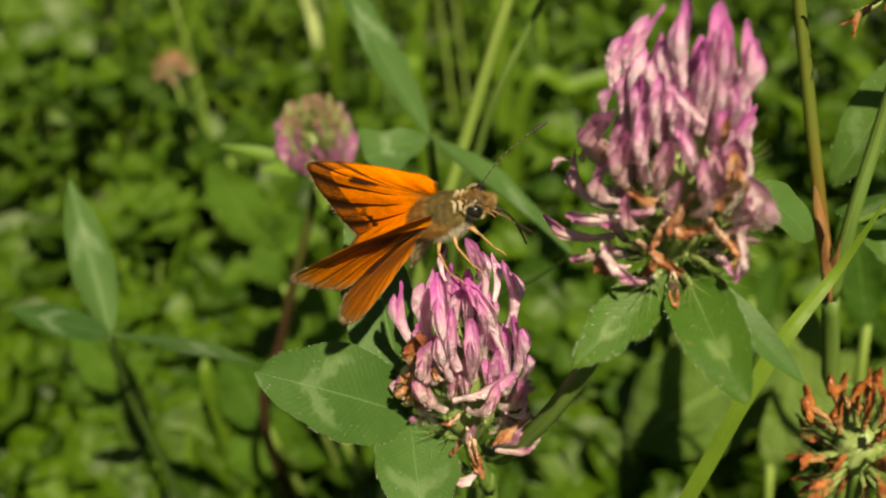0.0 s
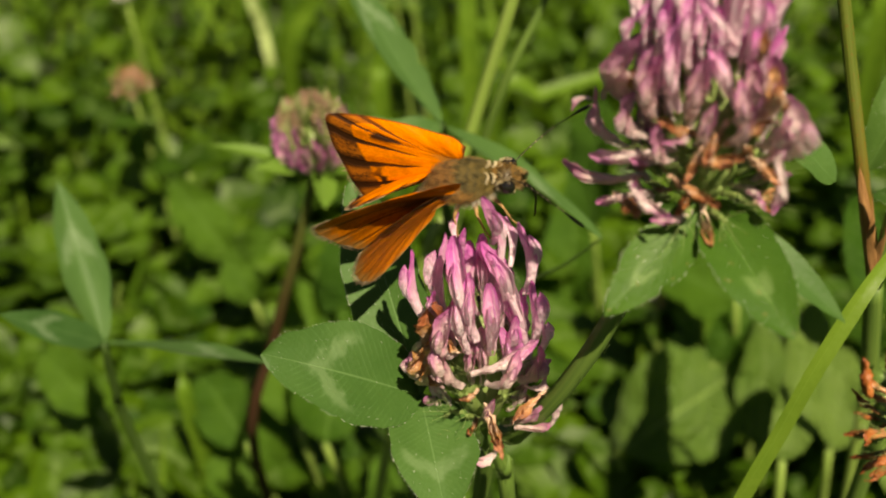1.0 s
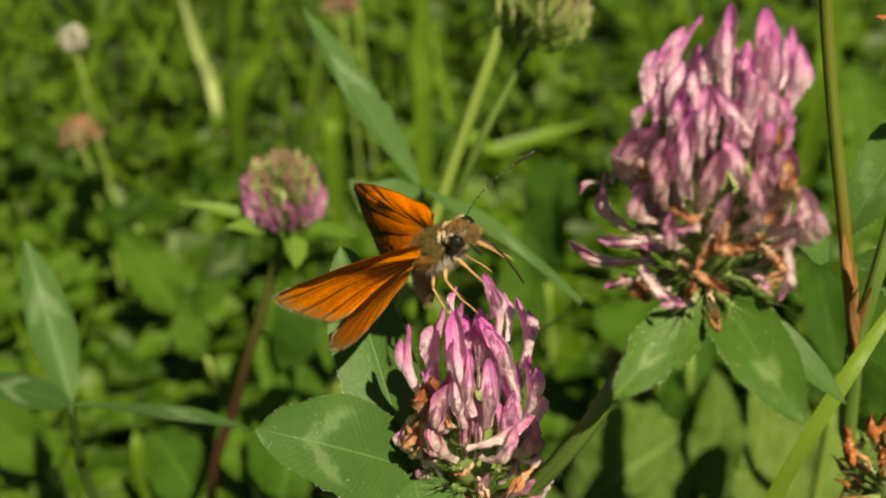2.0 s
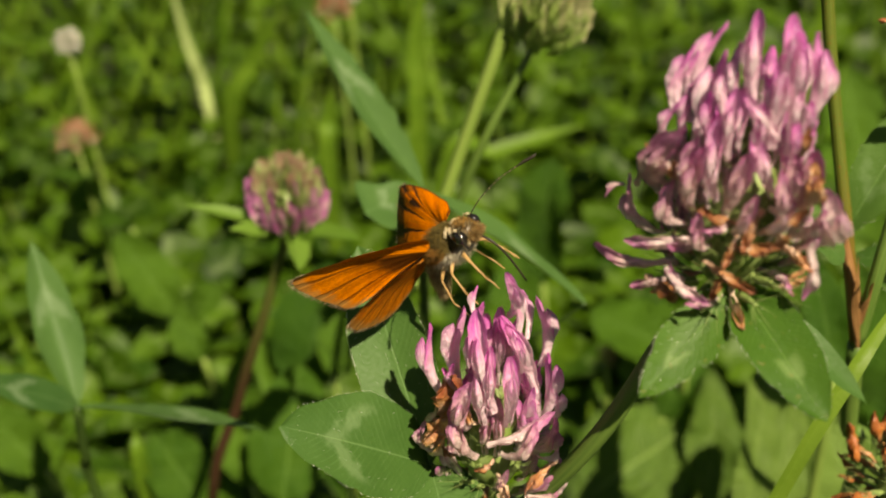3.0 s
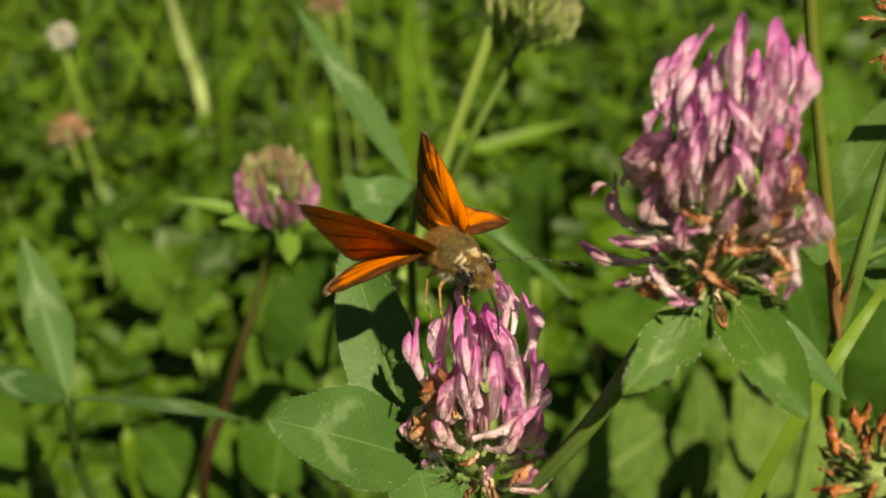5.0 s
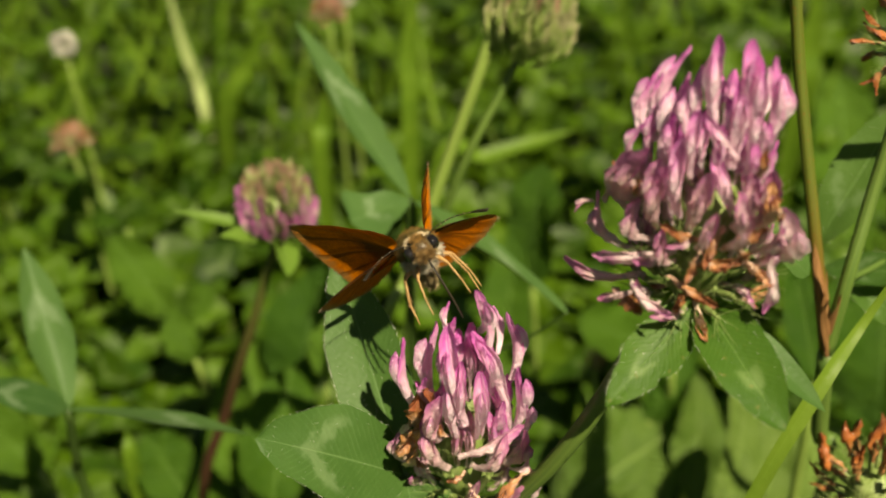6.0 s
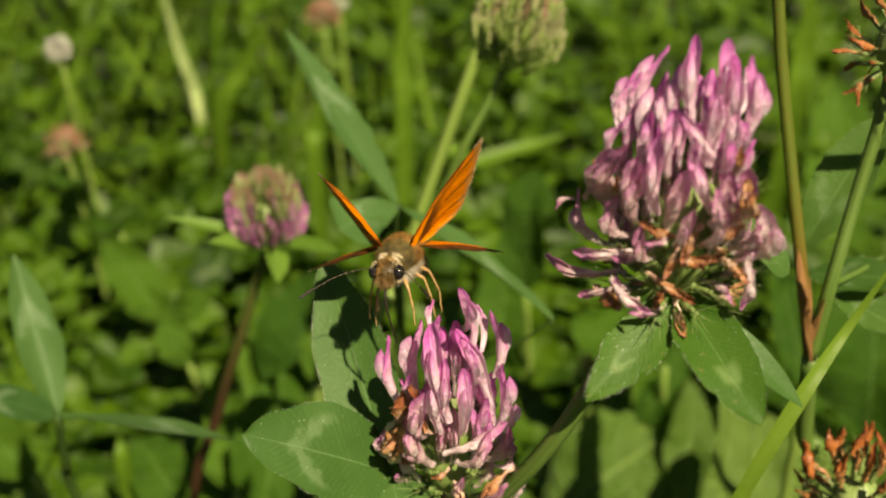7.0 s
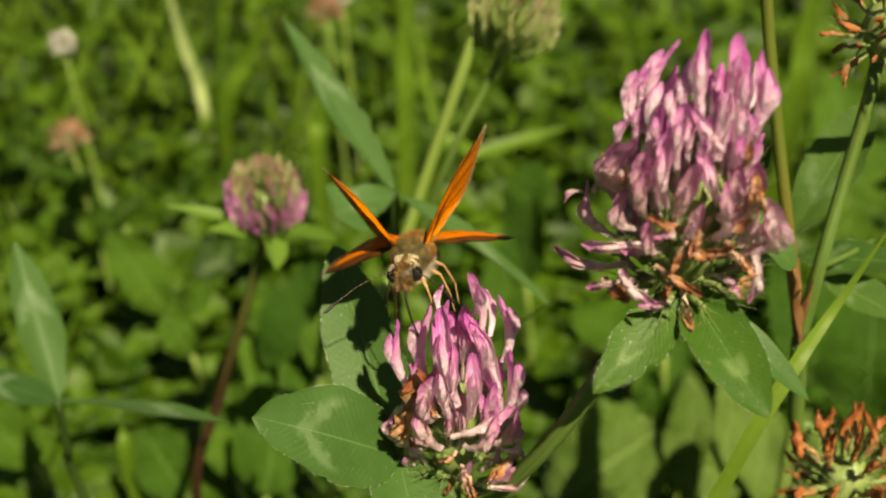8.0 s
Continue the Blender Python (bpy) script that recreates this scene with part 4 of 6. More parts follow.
def big_clover():
    base = Vector((0.0235, 0.1011, 0.2369))
    root = Vector(down(base, -0.028, 0.075))
    ob = thing("red_clover", root, "tall pink clover head with spread upper and brown lower florets", "clover", "red clover plants")
    head_stem(ob, root, base, [root.lerp(Vector((0.0011, 0.1190, 0.1845)), 0.6) + Vector((-0.006, -0.004, 0)), (0.0011, 0.1190, 0.1845), (0.0054, 0.1126, 0.1953), (0.0099, 0.1087, 0.2045), (0.0137, 0.1065, 0.2128), (0.0165, 0.1056, 0.2196), (0.0194, 0.1049, 0.2269)], [0.0012, 0.00115, 0.00112, 0.0011, 0.00105, 0.00095], STEM, 220, 2)
    head = clover_head(ob, root, base, (0.07, 0.02, 1), 0.0245, 0.0082, 0.0102, 8, 8, crowd=(12, 18, 15, 8), rise=(16, 50, 70, 80, 87), core=0.56, droop=9, droop_meshes=CRISP + FADED[:2], stages=(HOOKED[:3] + CRISP[:1], BOWED, FRESH), open_front=0.15, ragged=1.0, low_size=0.6, top_size=0.72, slim=0.92)
    # the tips of the crown
    lay_florets(head, BLOOM, [((-5.4, 0.9, 17.7), (-4.0, 1.7, 25.5), 1.25), ((-6.8, 1.2, 16.5), (-6.5, 1.9, 23.2), 1.31), ((-7.4, 1.3, 16.8), (-7.3, 2.0, 21.4), 1.50),
        ((-4.6, -0.4, 12.9), (-4.1, 0.3, 23.3), 1.25), ((-1.4, -2.7, 19.4), (-2.4, -1.9, 27.8), 1.31), ((-2.1, -2.0, 18.3), (-3.3, -1.2, 24.7), 1.25),
        ((-3.2, -2.2, 17.6), (-4.2, -1.5, 22.8), 1.38), ((0.5, -3.6, 19.7), (0.2, -2.9, 28.0), 1.25), ((1.5, -4.4, 18.2), (1.1, -3.7, 26.9), 1.25),
        ((3.1, -3.5, 17.5), (2.9, -2.7, 26.5), 1.25), ((3.1, -3.9, 19.4), (3.8, -3.2, 25.0), 1.50)])
    # between the tips
    lay_florets(head, BLOOM, [((-1.0, -4.1, 18.3), (-0.1, -3.3, 22.9), 1.38), ((0.2, -4.7, 16.4), (-0.1, -3.9, 24.7), 1.25), ((-5.7, 1.0, 15.8), (-5.2, 1.8, 21.7), 1.38),
        ((3.0, -0.9, 19.9), (4.1, 2.9, 23.4), 1.25), ((-6.4, 1.3, 18.6), (-6.2, 1.3, 22.8), 1.25), ((1.6, -4.7, 15.8), (1.5, -3.9, 23.0), 1.31),
        ((-4.6, 0.8, 16.5), (-4.3, 1.6, 21.5), 1.25)])
    # round the middle
    lay_florets(head, BLOOM, [((-3.1, -3.9, 14.8), (-3.8, -4.8, 21.8), 1.25), ((-4.5, -2.2, 15.2), (-5.5, -3.1, 20.6), 1.38), ((0.5, -5.0, 17.5), (-3.2, -5.9, 21.7), 1.38),
        ((1.2, -5.1, 11.9), (-2.1, -6.0, 18.5), 1.25), ((2.2, -4.7, 14.6), (1.6, -5.6, 19.4), 1.38), ((-3.4, -3.9, 10.6), (-4.9, -4.8, 18.9), 1.19),
        ((-6.2, 1.3, 14.0), (-6.1, 0.4, 19.5), 1.38), ((-1.0, -4.9, 15.2), (-1.6, -5.8, 20.9), 1.38), ((-7.7, 1.5, 13.1), (-7.3, 0.6, 17.9), 1.38),
        ((2.7, -4.8, 17.3), (2.5, -5.7, 21.4), 1.38)])
    # round the middle
    lay_florets(head, FADED, [((-6.2, 1.3, 9.0), (-8.5, -1.7, 16.1), 1.16), ((-5.4, 0.3, 11.2), (-7.5, -4.3, 17.5), 1.32), ((-7.2, 1.4, 8.2), (-9.0, 0.6, 13.6), 1.21),
        ((-4.9, -2.7, 8.7), (-6.1, -6.4, 16.6), 1.10), ((-2.5, -5.0, 10.1), (-2.6, -8.4, 17.4), 1.10), ((-5.3, -2.2, 7.1), (-7.7, -4.4, 12.6), 1.32),
        ((-5.8, 1.2, 3.8), (-10.5, 1.7, 9.7), 1.04), ((-10.7, 1.7, 8.6), (-12.5, 1.8, 7.2), 1.54), ((1.9, -5.3, 11.9), (1.4, -8.5, 17.5), 1.32),
        ((3.0, -5.0, 10.5), (2.8, -8.7, 18.0), 1.21), ((-4.7, -2.6, 11.7), (-6.6, -5.3, 17.2), 1.21)])
    # round the foot
    lay_florets(head, FADED, [((6.3, -2.1, 6.1), (4.7, -8.4, 14.2), 1.32), ((3.7, -4.8, 8.0), (5.2, -8.3, 12.3), 1.21), ((5.0, -6.8, 7.8), (5.8, -6.9, 2.2), 1.26),
        ((-3.1, -3.9, 6.9), (-10.8, -2.0, 4.5), 0.83), ((-5.7, -1.8, 2.7), (-12.9, 1.8, 1.9), 0.83), ((-4.4, -4.0, 6.5), (-7.4, -5.1, 6.2), 1.65),
        ((-7.0, -4.8, 3.6), (-3.6, -8.8, 2.4), 1.10), ((-6.7, -4.3, 2.1), (-9.8, -3.7, 0.5), 1.32), ((-4.2, -5.6, 1.9), (-6.9, -5.8, 4.4), 1.32),
        ((1.2, -5.4, 10.9), (0.5, -8.4, 15.8), 1.21)])
    # round the foot
    lay_florets(head, CRISP, [((-9.6, 1.7, 8.7), (-9.5, 1.6, 13.1), 1.10), ((3.3, -6.8, 11.7), (2.9, -9.3, 17.3), 1.21), ((1.7, -7.3, 16.9), (1.9, -8.6, 20.4), 1.21),
        ((-1.0, -5.9, 9.2), (-5.6, -6.5, 10.8), 0.99), ((0.8, -6.0, 8.6), (3.9, -8.5, 12.2), 1.04), ((-1.2, -5.4, 8.2), (-2.5, -7.6, 5.5), 1.10),
        ((-0.7, -5.5, 7.6), (1.0, -8.3, 7.3), 1.32), ((-3.7, -5.3, 4.9), (0.6, -8.8, 3.7), 0.94), ((-7.8, -1.9, 0.6), (-6.2, -7.4, 1.4), 1.21),
        ((3.5, -8.3, 15.3), (4.8, -8.4, 12.9), 1.32), ((-5.7, -1.7, 11.2), (-7.9, -4.3, 14.4), 1.10), ((-2.0, -5.5, 6.5), (2.3, -8.2, 8.5), 1.05),
        ((0.5, -5.5, 10.5), (-1.5, -8.6, 7.8), 1.10), ((2.5, -5.2, 7.5), (5.5, -8.0, 6.0), 1.10), ((1.8, -5.5, 9.0), (2.4, -9.0, 9.8), 1.15)])
    # in the hollow of the front
    lay_florets(head, FADED, [((-1.5, -5.0, 8.0), (-1.2, -8.6, 13.5), 1.05), ((0.8, -5.0, 8.0), (2.2, -8.4, 13.0), 1.05), ((3.4, -4.6, 6.0), (5.8, -7.6, 10.5), 1.10),
        ((-3.2, -4.4, 6.0), (-5.6, -7.0, 10.8), 1.10), ((-2.5, -5.0, 9.5), (-5.0, -7.2, 9.0), 1.15)])
    clover_leaf(ob, root, Vector((0.0243, 0.0992, 0.2371)), [
        ((0.0144, 0.0908, 0.2300), (-0.15, -0.8, 0.6), 0.0058, dict(fold=0.25, bend=0.08, nu=8, nv=30, shape="long", bite=0.35, hairs=140)),
        ((0.0304, 0.0857, 0.2314), (0.1, -0.85, 0.5), 0.0068, dict(fold=0.3, bend=0.1, nu=8, nv=30, bite=0.15, hairs=140)),
        ((0.0371, 0.0937, 0.2270), (0.4, -0.6, 0.7), 0.0036, dict(shape="long", fold=0.3, bend=0.1, nu=8, nv=18, material=LEAF_NEAR_PLAIN)),
    ], [(0.0205, 0.0997, 0.2327), (0.0230, 0.0998, 0.2350), (0.0243, 0.0992, 0.2371)], LEAF_WORN, 15)
    stalk = part("leaf_stalk", tube(rel([(0.0253, 0.1031, 0.2359), (0.0290, 0.1077, 0.2370), (0.0327, 0.1123, 0.2381)], root), [0.0006, 0.0004], 6, 4), STEM, ob)
    part("leaflet", leaf(*rel(((0.0327, 0.1123, 0.2381), (0.0393, 0.1129, 0.2309)), root), (0.3, -0.5, 0.8), 0.0050, fold=0.2, bend=0.1, seed=4, nu=8, nv=16), LEAF_NEAR_PLAIN, stalk)
    return ob


def opening_clover():
    base = Vector((-0.0353, 0.2047, 0.1811))
    root = Vector(down(base, -0.022, 0.035))
    ob = thing("red_clover", root, "half-open round clover bud, green above and pink below", "clover", "red clover plants")
    head_stem(ob, root, base, [(-0.0584, 0.2050, 0.1014), (-0.0497, 0.2049, 0.1366), (-0.0418, 0.2046, 0.1606)], [0.0012, 0.0012, 0.0011, 0.0009], STEM_RED, 60, 3)
    clover_head(ob, root, base, (-0.02, -0.05, 1), 0.0166, 0.0071, 0.0068, 9, 21, stages=(OPENING, OPENING[:1] + GREENS + BUDS, DUSKY + BUDS + GREENS), crowd=(22, 24, 23, 13), rise=(50, 60, 68, 76, 86), core=0.76, slim=0.72, top_size=0.7, low_size=1.0, droop=0, bristles=(0.34, 7))
    for tip, up, width in (((-0.0557, 0.2034, 0.1860), (0, -0.3, 1), 0.0030), ((-0.0455, 0.1960, 0.1849), (-0.3, -0.6, 0.6), 0.004), ((-0.0322, 0.1920, 0.1783), (0.4, -0.8, 0.3), 0.0056), ((-0.0207, 0.1976, 0.1818), (0, -0.3, 1), 0.0045)):
        part("bract", leaf(*rel((base + Vector((0, 0, -0.0015)), tip), root), up, width, shape="long", fold=0.4, bend=0.1, seed=3, nu=6, nv=14), LEAF_LIGHT, ob)
    return ob


def green_bud():
    base = Vector((0.0112, 0.2012, 0.2200))
    root = Vector(down(base, -0.035, 0.03))
    ob = thing("red_clover", root, "closed pale green clover bud on a thin bent stem", "clover", "red clover plants")
    head_stem(ob, root, base, [(-0.0109, 0.2057, 0.1512), (-0.0029, 0.2003, 0.1860), (0.0024, 0.1985, 0.2021), (0.0076, 0.2000, 0.2126)], [0.0010, 0.0009, 0.0008, 0.0006], STEM, 30, 5)
    clover_head(ob, root, base, (0.28, 0.0, 1), 0.0165, 0.0074, 0.0076, 8, 31, stages=(GREENS, GREENS, GREENS + BUDS[:1]), crowd=(18, 21, 18, 10), rise=(56, 64, 70, 78, 86), core=0.8, slim=0.95, top_size=0.75, low_size=1.0, droop=0)
    return ob


def leaf_plant(name, root, hub, leaflets, petiole, label, material, seed, radius=0.0008):
    ob = thing(name, root, label, "clover", "clover leaves on tall stalks")
    clover_leaf(ob, root, hub, leaflets, [root, *petiole, hub], material, seed, STEM_DARK, radius)
    return ob


BUD_PETAL = petal_material("closed_floret", (0.54, 0.60, 0.28), (0.48, 0.50, 0.20), (0.42, 0.17, 0.15), through=0.2, tint=0.5)
BUD_GREEN = petal_material("green_floret", (0.28, 0.44, 0.08), (0.38, 0.50, 0.14), (0.48, 0.46, 0.24), through=0.3, tint=0.5)
BUD_DUSKY = petal_material("dusky_closed_floret", (0.50, 0.46, 0.26), (0.42, 0.28, 0.19), (0.34, 0.15, 0.13), through=0.2, tint=0.5, gloss=0.4)
BUDS = [floret_mesh("floret", BUD_PETAL, c, 0.0, 50 + k) for k, c in enumerate((0.1, 0.25))]
DUSKY = [floret_mesh("floret", BUD_DUSKY, c, 0.0, 58 + k) for k, c in enumerate((0.1, 0.25))]
GREENS = [floret_mesh("floret", BUD_GREEN, c, 0.0, 55 + k) for k, c in enumerate((0.1, 0.25))]
LEAF_LIGHT = leaf_material("young_leaf", (0.07, 0.15, 0.016), (0.12, 0.22, 0.032), through=0.35)
clover_small = feeding_clover()
clover_big = big_clover()
opening_clover()
green_bud()

hub_f = Vector((-0.0082, 0.1800, 0.2022))
leaf_plant("clover_leaf", Vector(down(hub_f, 0.004, 0.03)), hub_f, [
    ((-0.0303, 0.2123, 0.2219), (0.55, -0.75, 0.3), 0.0072, dict(shape="long", fold=0.5, bend=-0.06, nu=8, nv=30, bite=0.45)),
    ((-0.0176, 0.1704, 0.2032), (-0.1, -0.62, 0.8), 0.0112, dict(shape="wedge", fold=0.2, bend=0.05, nu=8, nv=20)),
    ((0.0173, 0.1557, 0.1956), (0.35, 0.2, 0.9), 0.0075, dict(shape="long", fold=0.35, bend=0.03, nu=8, nv=22)),
], [(-0.0086, 0.1884, 0.1668), (-0.0082, 0.1814, 0.1937)], "three-part grey-green clover leaf with narrow folded leaflets", LEAF_PLAIN, 41)

hub_l = Vector((-0.0687, 0.1649, 0.1676))
leaf_plant("clover_leaf", Vector(down(hub_l, 0.012, 0.02)), hub_l, [
    ((-0.0779, 0.1824, 0.1905), (0.55, -0.85, 0.1), 0.0084, dict(shape="long", fold=0.6, bend=-0.06, nu=8, nv=24, bite=0.1)),
    ((-0.0799, 0.1536, 0.1822), (0.1, -0.6, 0.8), 0.0058, dict(shape="long", fold=0.35, bend=0.10, nu=8, nv=20)),
    ((-0.0318, 0.1428, 0.1807), (0.05, 0.28, 0.95), 0.0060, dict(shape="long", fold=0.25, bend=0.04, nu=8, nv=24)),
], [(-0.0710, 0.1735, 0.1325), (-0.0707, 0.1690, 0.1526)], "three-part clover leaf with narrow folded blue-green leaflets", LEAF_PLAIN, 51)


def pale_grass_stem():
    root = Vector(down((-0.0197, 0.1953, 0.1453), -0.03, 0.02))
    ob = thing("wild_grass", root, "thick pale green grass stem behind the butterfly", "grass", "single grass plants")
    part("stem", tube(rel([root, (-0.0174, 0.1960, 0.1520), (-0.0101, 0.1979, 0.1740), (-0.0031, 0.1996, 0.1956), (0.0041, 0.2000, 0.2181), (0.0086, 0.2021, 0.2324), (0.0131, 0.2031, 0.2448)], root), [0.0012, 0.0012, 0.00115, 0.0010], 10, 6), STEM_PALE, ob)


pale_grass_stem()


def thin_stalk():
    root = Vector(down((0.0004, 0.17, 0.1648), -0.01, 0.02))
    ob = thing("wild_grass", root, "thin dark green bent stalk between the clover heads", "grass", "single grass plants")
    part("stem", tube(rel([root, (0.0004, 0.17, 0.1648), (0.0056, 0.163, 0.1811), (0.012, 0.159, 0.1883), (0.0175, 0.156, 0.1953)], root), [0.0006, 0.0004, 0.0003, 0.00015], 7, 6), STEM_DARK, ob)


thin_stalk()


# ---- the tall stems at the side ----
def side_stems():
    node = Vector((0.0518, 0.1342, 0.2041))
    root = Vector(down(node, -0.004, 0.03))
    ob = thing("red_clover", root, "tall rusty clover stem with dry brown sheath, forked above", "clover", "red clover plants")
    low = part("stem", tube(rel([root, (0.0573, 0.1401, 0.1645), (0.0539, 0.1363, 0.1885), node], root), [0.0013, 0.0013, 0.0012], 10, 6), STEM, ob)
    line = rel([node, (0.0488, 0.1367, 0.2191), (0.0461, 0.1407, 0.2337), (0.0438, 0.1435, 0.2465), (0.0416, 0.1460, 0.2614)], root)
    bm = tube(line, [0.0009, 0.00085, 0.0008], 10, 6)
    hairs_on_stem(bm, line, 0.0008, 150, 0.0006, 9)
    part("branch", bm, STEM_RUST, ob)
    line = rel([node, (0.0529, 0.1348, 0.2159), (0.0554, 0.1386, 0.2275), (0.0574, 0.1408, 0.2392), (0.0590, 0.1445, 0.2534)], root)
    bm = tube(line, [0.0010, 0.0009, 0.0009], 10, 6)
    hairs_on_stem(bm, line, 0.0009, 150, 0.0006, 10)
    part("branch", bm, STEM, ob, "green hairy branch")
    sheath = bmesh.new()
    for a, b, up, w in (((0.0515, 0.1326, 0.2043), (0.0479, 0.1355, 0.2212), (-0.3, -1, 0.2), 0.0018), ((0.0517, 0.1327, 0.2045), (0.0493, 0.1331, 0.2188), (0.5, -0.9, 0.2), 0.0015), ((0.0518, 0.1339, 0.2064), (0.0513, 0.1313, 0.2159), (0.6, -0.8, 0.4), 0.0014)):
        add_leaf(sheath, *rel((a, b), root), up, w, shape="long", fold=-0.8, bend=0.05, wave=0.15, seed=7, nu=6, nv=14)
    part("sheath", sheath, DRY, ob, "dry brown papery sheath")
    stalk = part("leaf_stalk", tube(rel([(0.0529, 0.1348, 0.2159), (0.0580, 0.1404, 0.2141), (0.0640, 0.1465, 0.2130)], root), [0.0005, 0.0004], 6, 4), STEM, ob)
    for a, b, up, w in (((0.0528, 0.1493, 0.2121), (0.0629, 0.1545, 0.2312), (-0.5, -0.75, 0.4), 0.0082), ((0.0530, 0.1464, 0.2102), (0.0652, 0.1388, 0.2142), (0, -0.5, 0.85), 0.0055), ((0.0568, 0.1438, 0.2086), (0.0652, 0.1348, 0.2077), (0.1, -0.6, 0.8), 0.0060)):
        part("leaflet", leaf(*rel((b, a), root), up, w, fold=0.25, bend=0.05, seed=8, nu=8, nv=26, bite=0.12, hairs=60), [LEAF_SIDE, HAIR], stalk)
    return ob


clover_side = side_stems()
tall_blade([down((0.0303, 0.1291, 0.1362), -0.03, 0.015), (0.0266, 0.1114, 0.1619), (0.0322, 0.1103, 0.1845), (0.0364, 0.1113, 0.1960), (0.0401, 0.1126, 0.2056), (0.0450, 0.1158, 0.2138), (0.0502, 0.1210, 0.2183), (0.0554, 0.1224, 0.2287)], 0.0022, (0.25, -0.75, 0.6), "bright green grass blade crossing the clover stems", BLADE_NEAR)


def dry_head(base, axis, label, seed, height, radius, crowd, length, bend=None):
    base = Vector(base)
    root = Vector(down(base, 0.008, 0.03))
    ob = thing("withered_clover", root, label, "clover", "withered clover heads")
    head_stem(ob, root, base, bend or [root.lerp(base, 0.5) + Vector((0.002, 0.008, 0)), base + Vector((0.001, 0.002, -0.012))], [0.0012, 0.0011, 0.0009], STEM, 60, seed)
    clover_head(ob, root, base, axis, height, radius, length, 6, seed, stages=(DEAD, DEAD, DEAD), crowd=crowd, rise=(-18, 4, 22, 44, 76), core=0.42, slim=0.82, droop=3, droop_meshes=DEAD, ragged=1.6, bristles=(0.42, 10), calyx=0.46, plump=0.06, puff=1.0)
    return ob


dry_head((0.0566, 0.1215, 0.1863), (0.05, 0, 1), "withered rust-brown clover head with hairy green calyces", 61, 0.0126, 0.0082, (9, 11, 8, 5), 0.0066)
dry_head((0.0565, 0.1394, 0.2452), (0.1, 0, 1), "withered clover head, mostly hairy grey-green calyces", 62, 0.0115, 0.0076, (8, 7, 6, 4), 0.0050, [(0.082, 0.165, 0.12), (0.076, 0.150, 0.215), (0.066, 0.143, 0.239)])


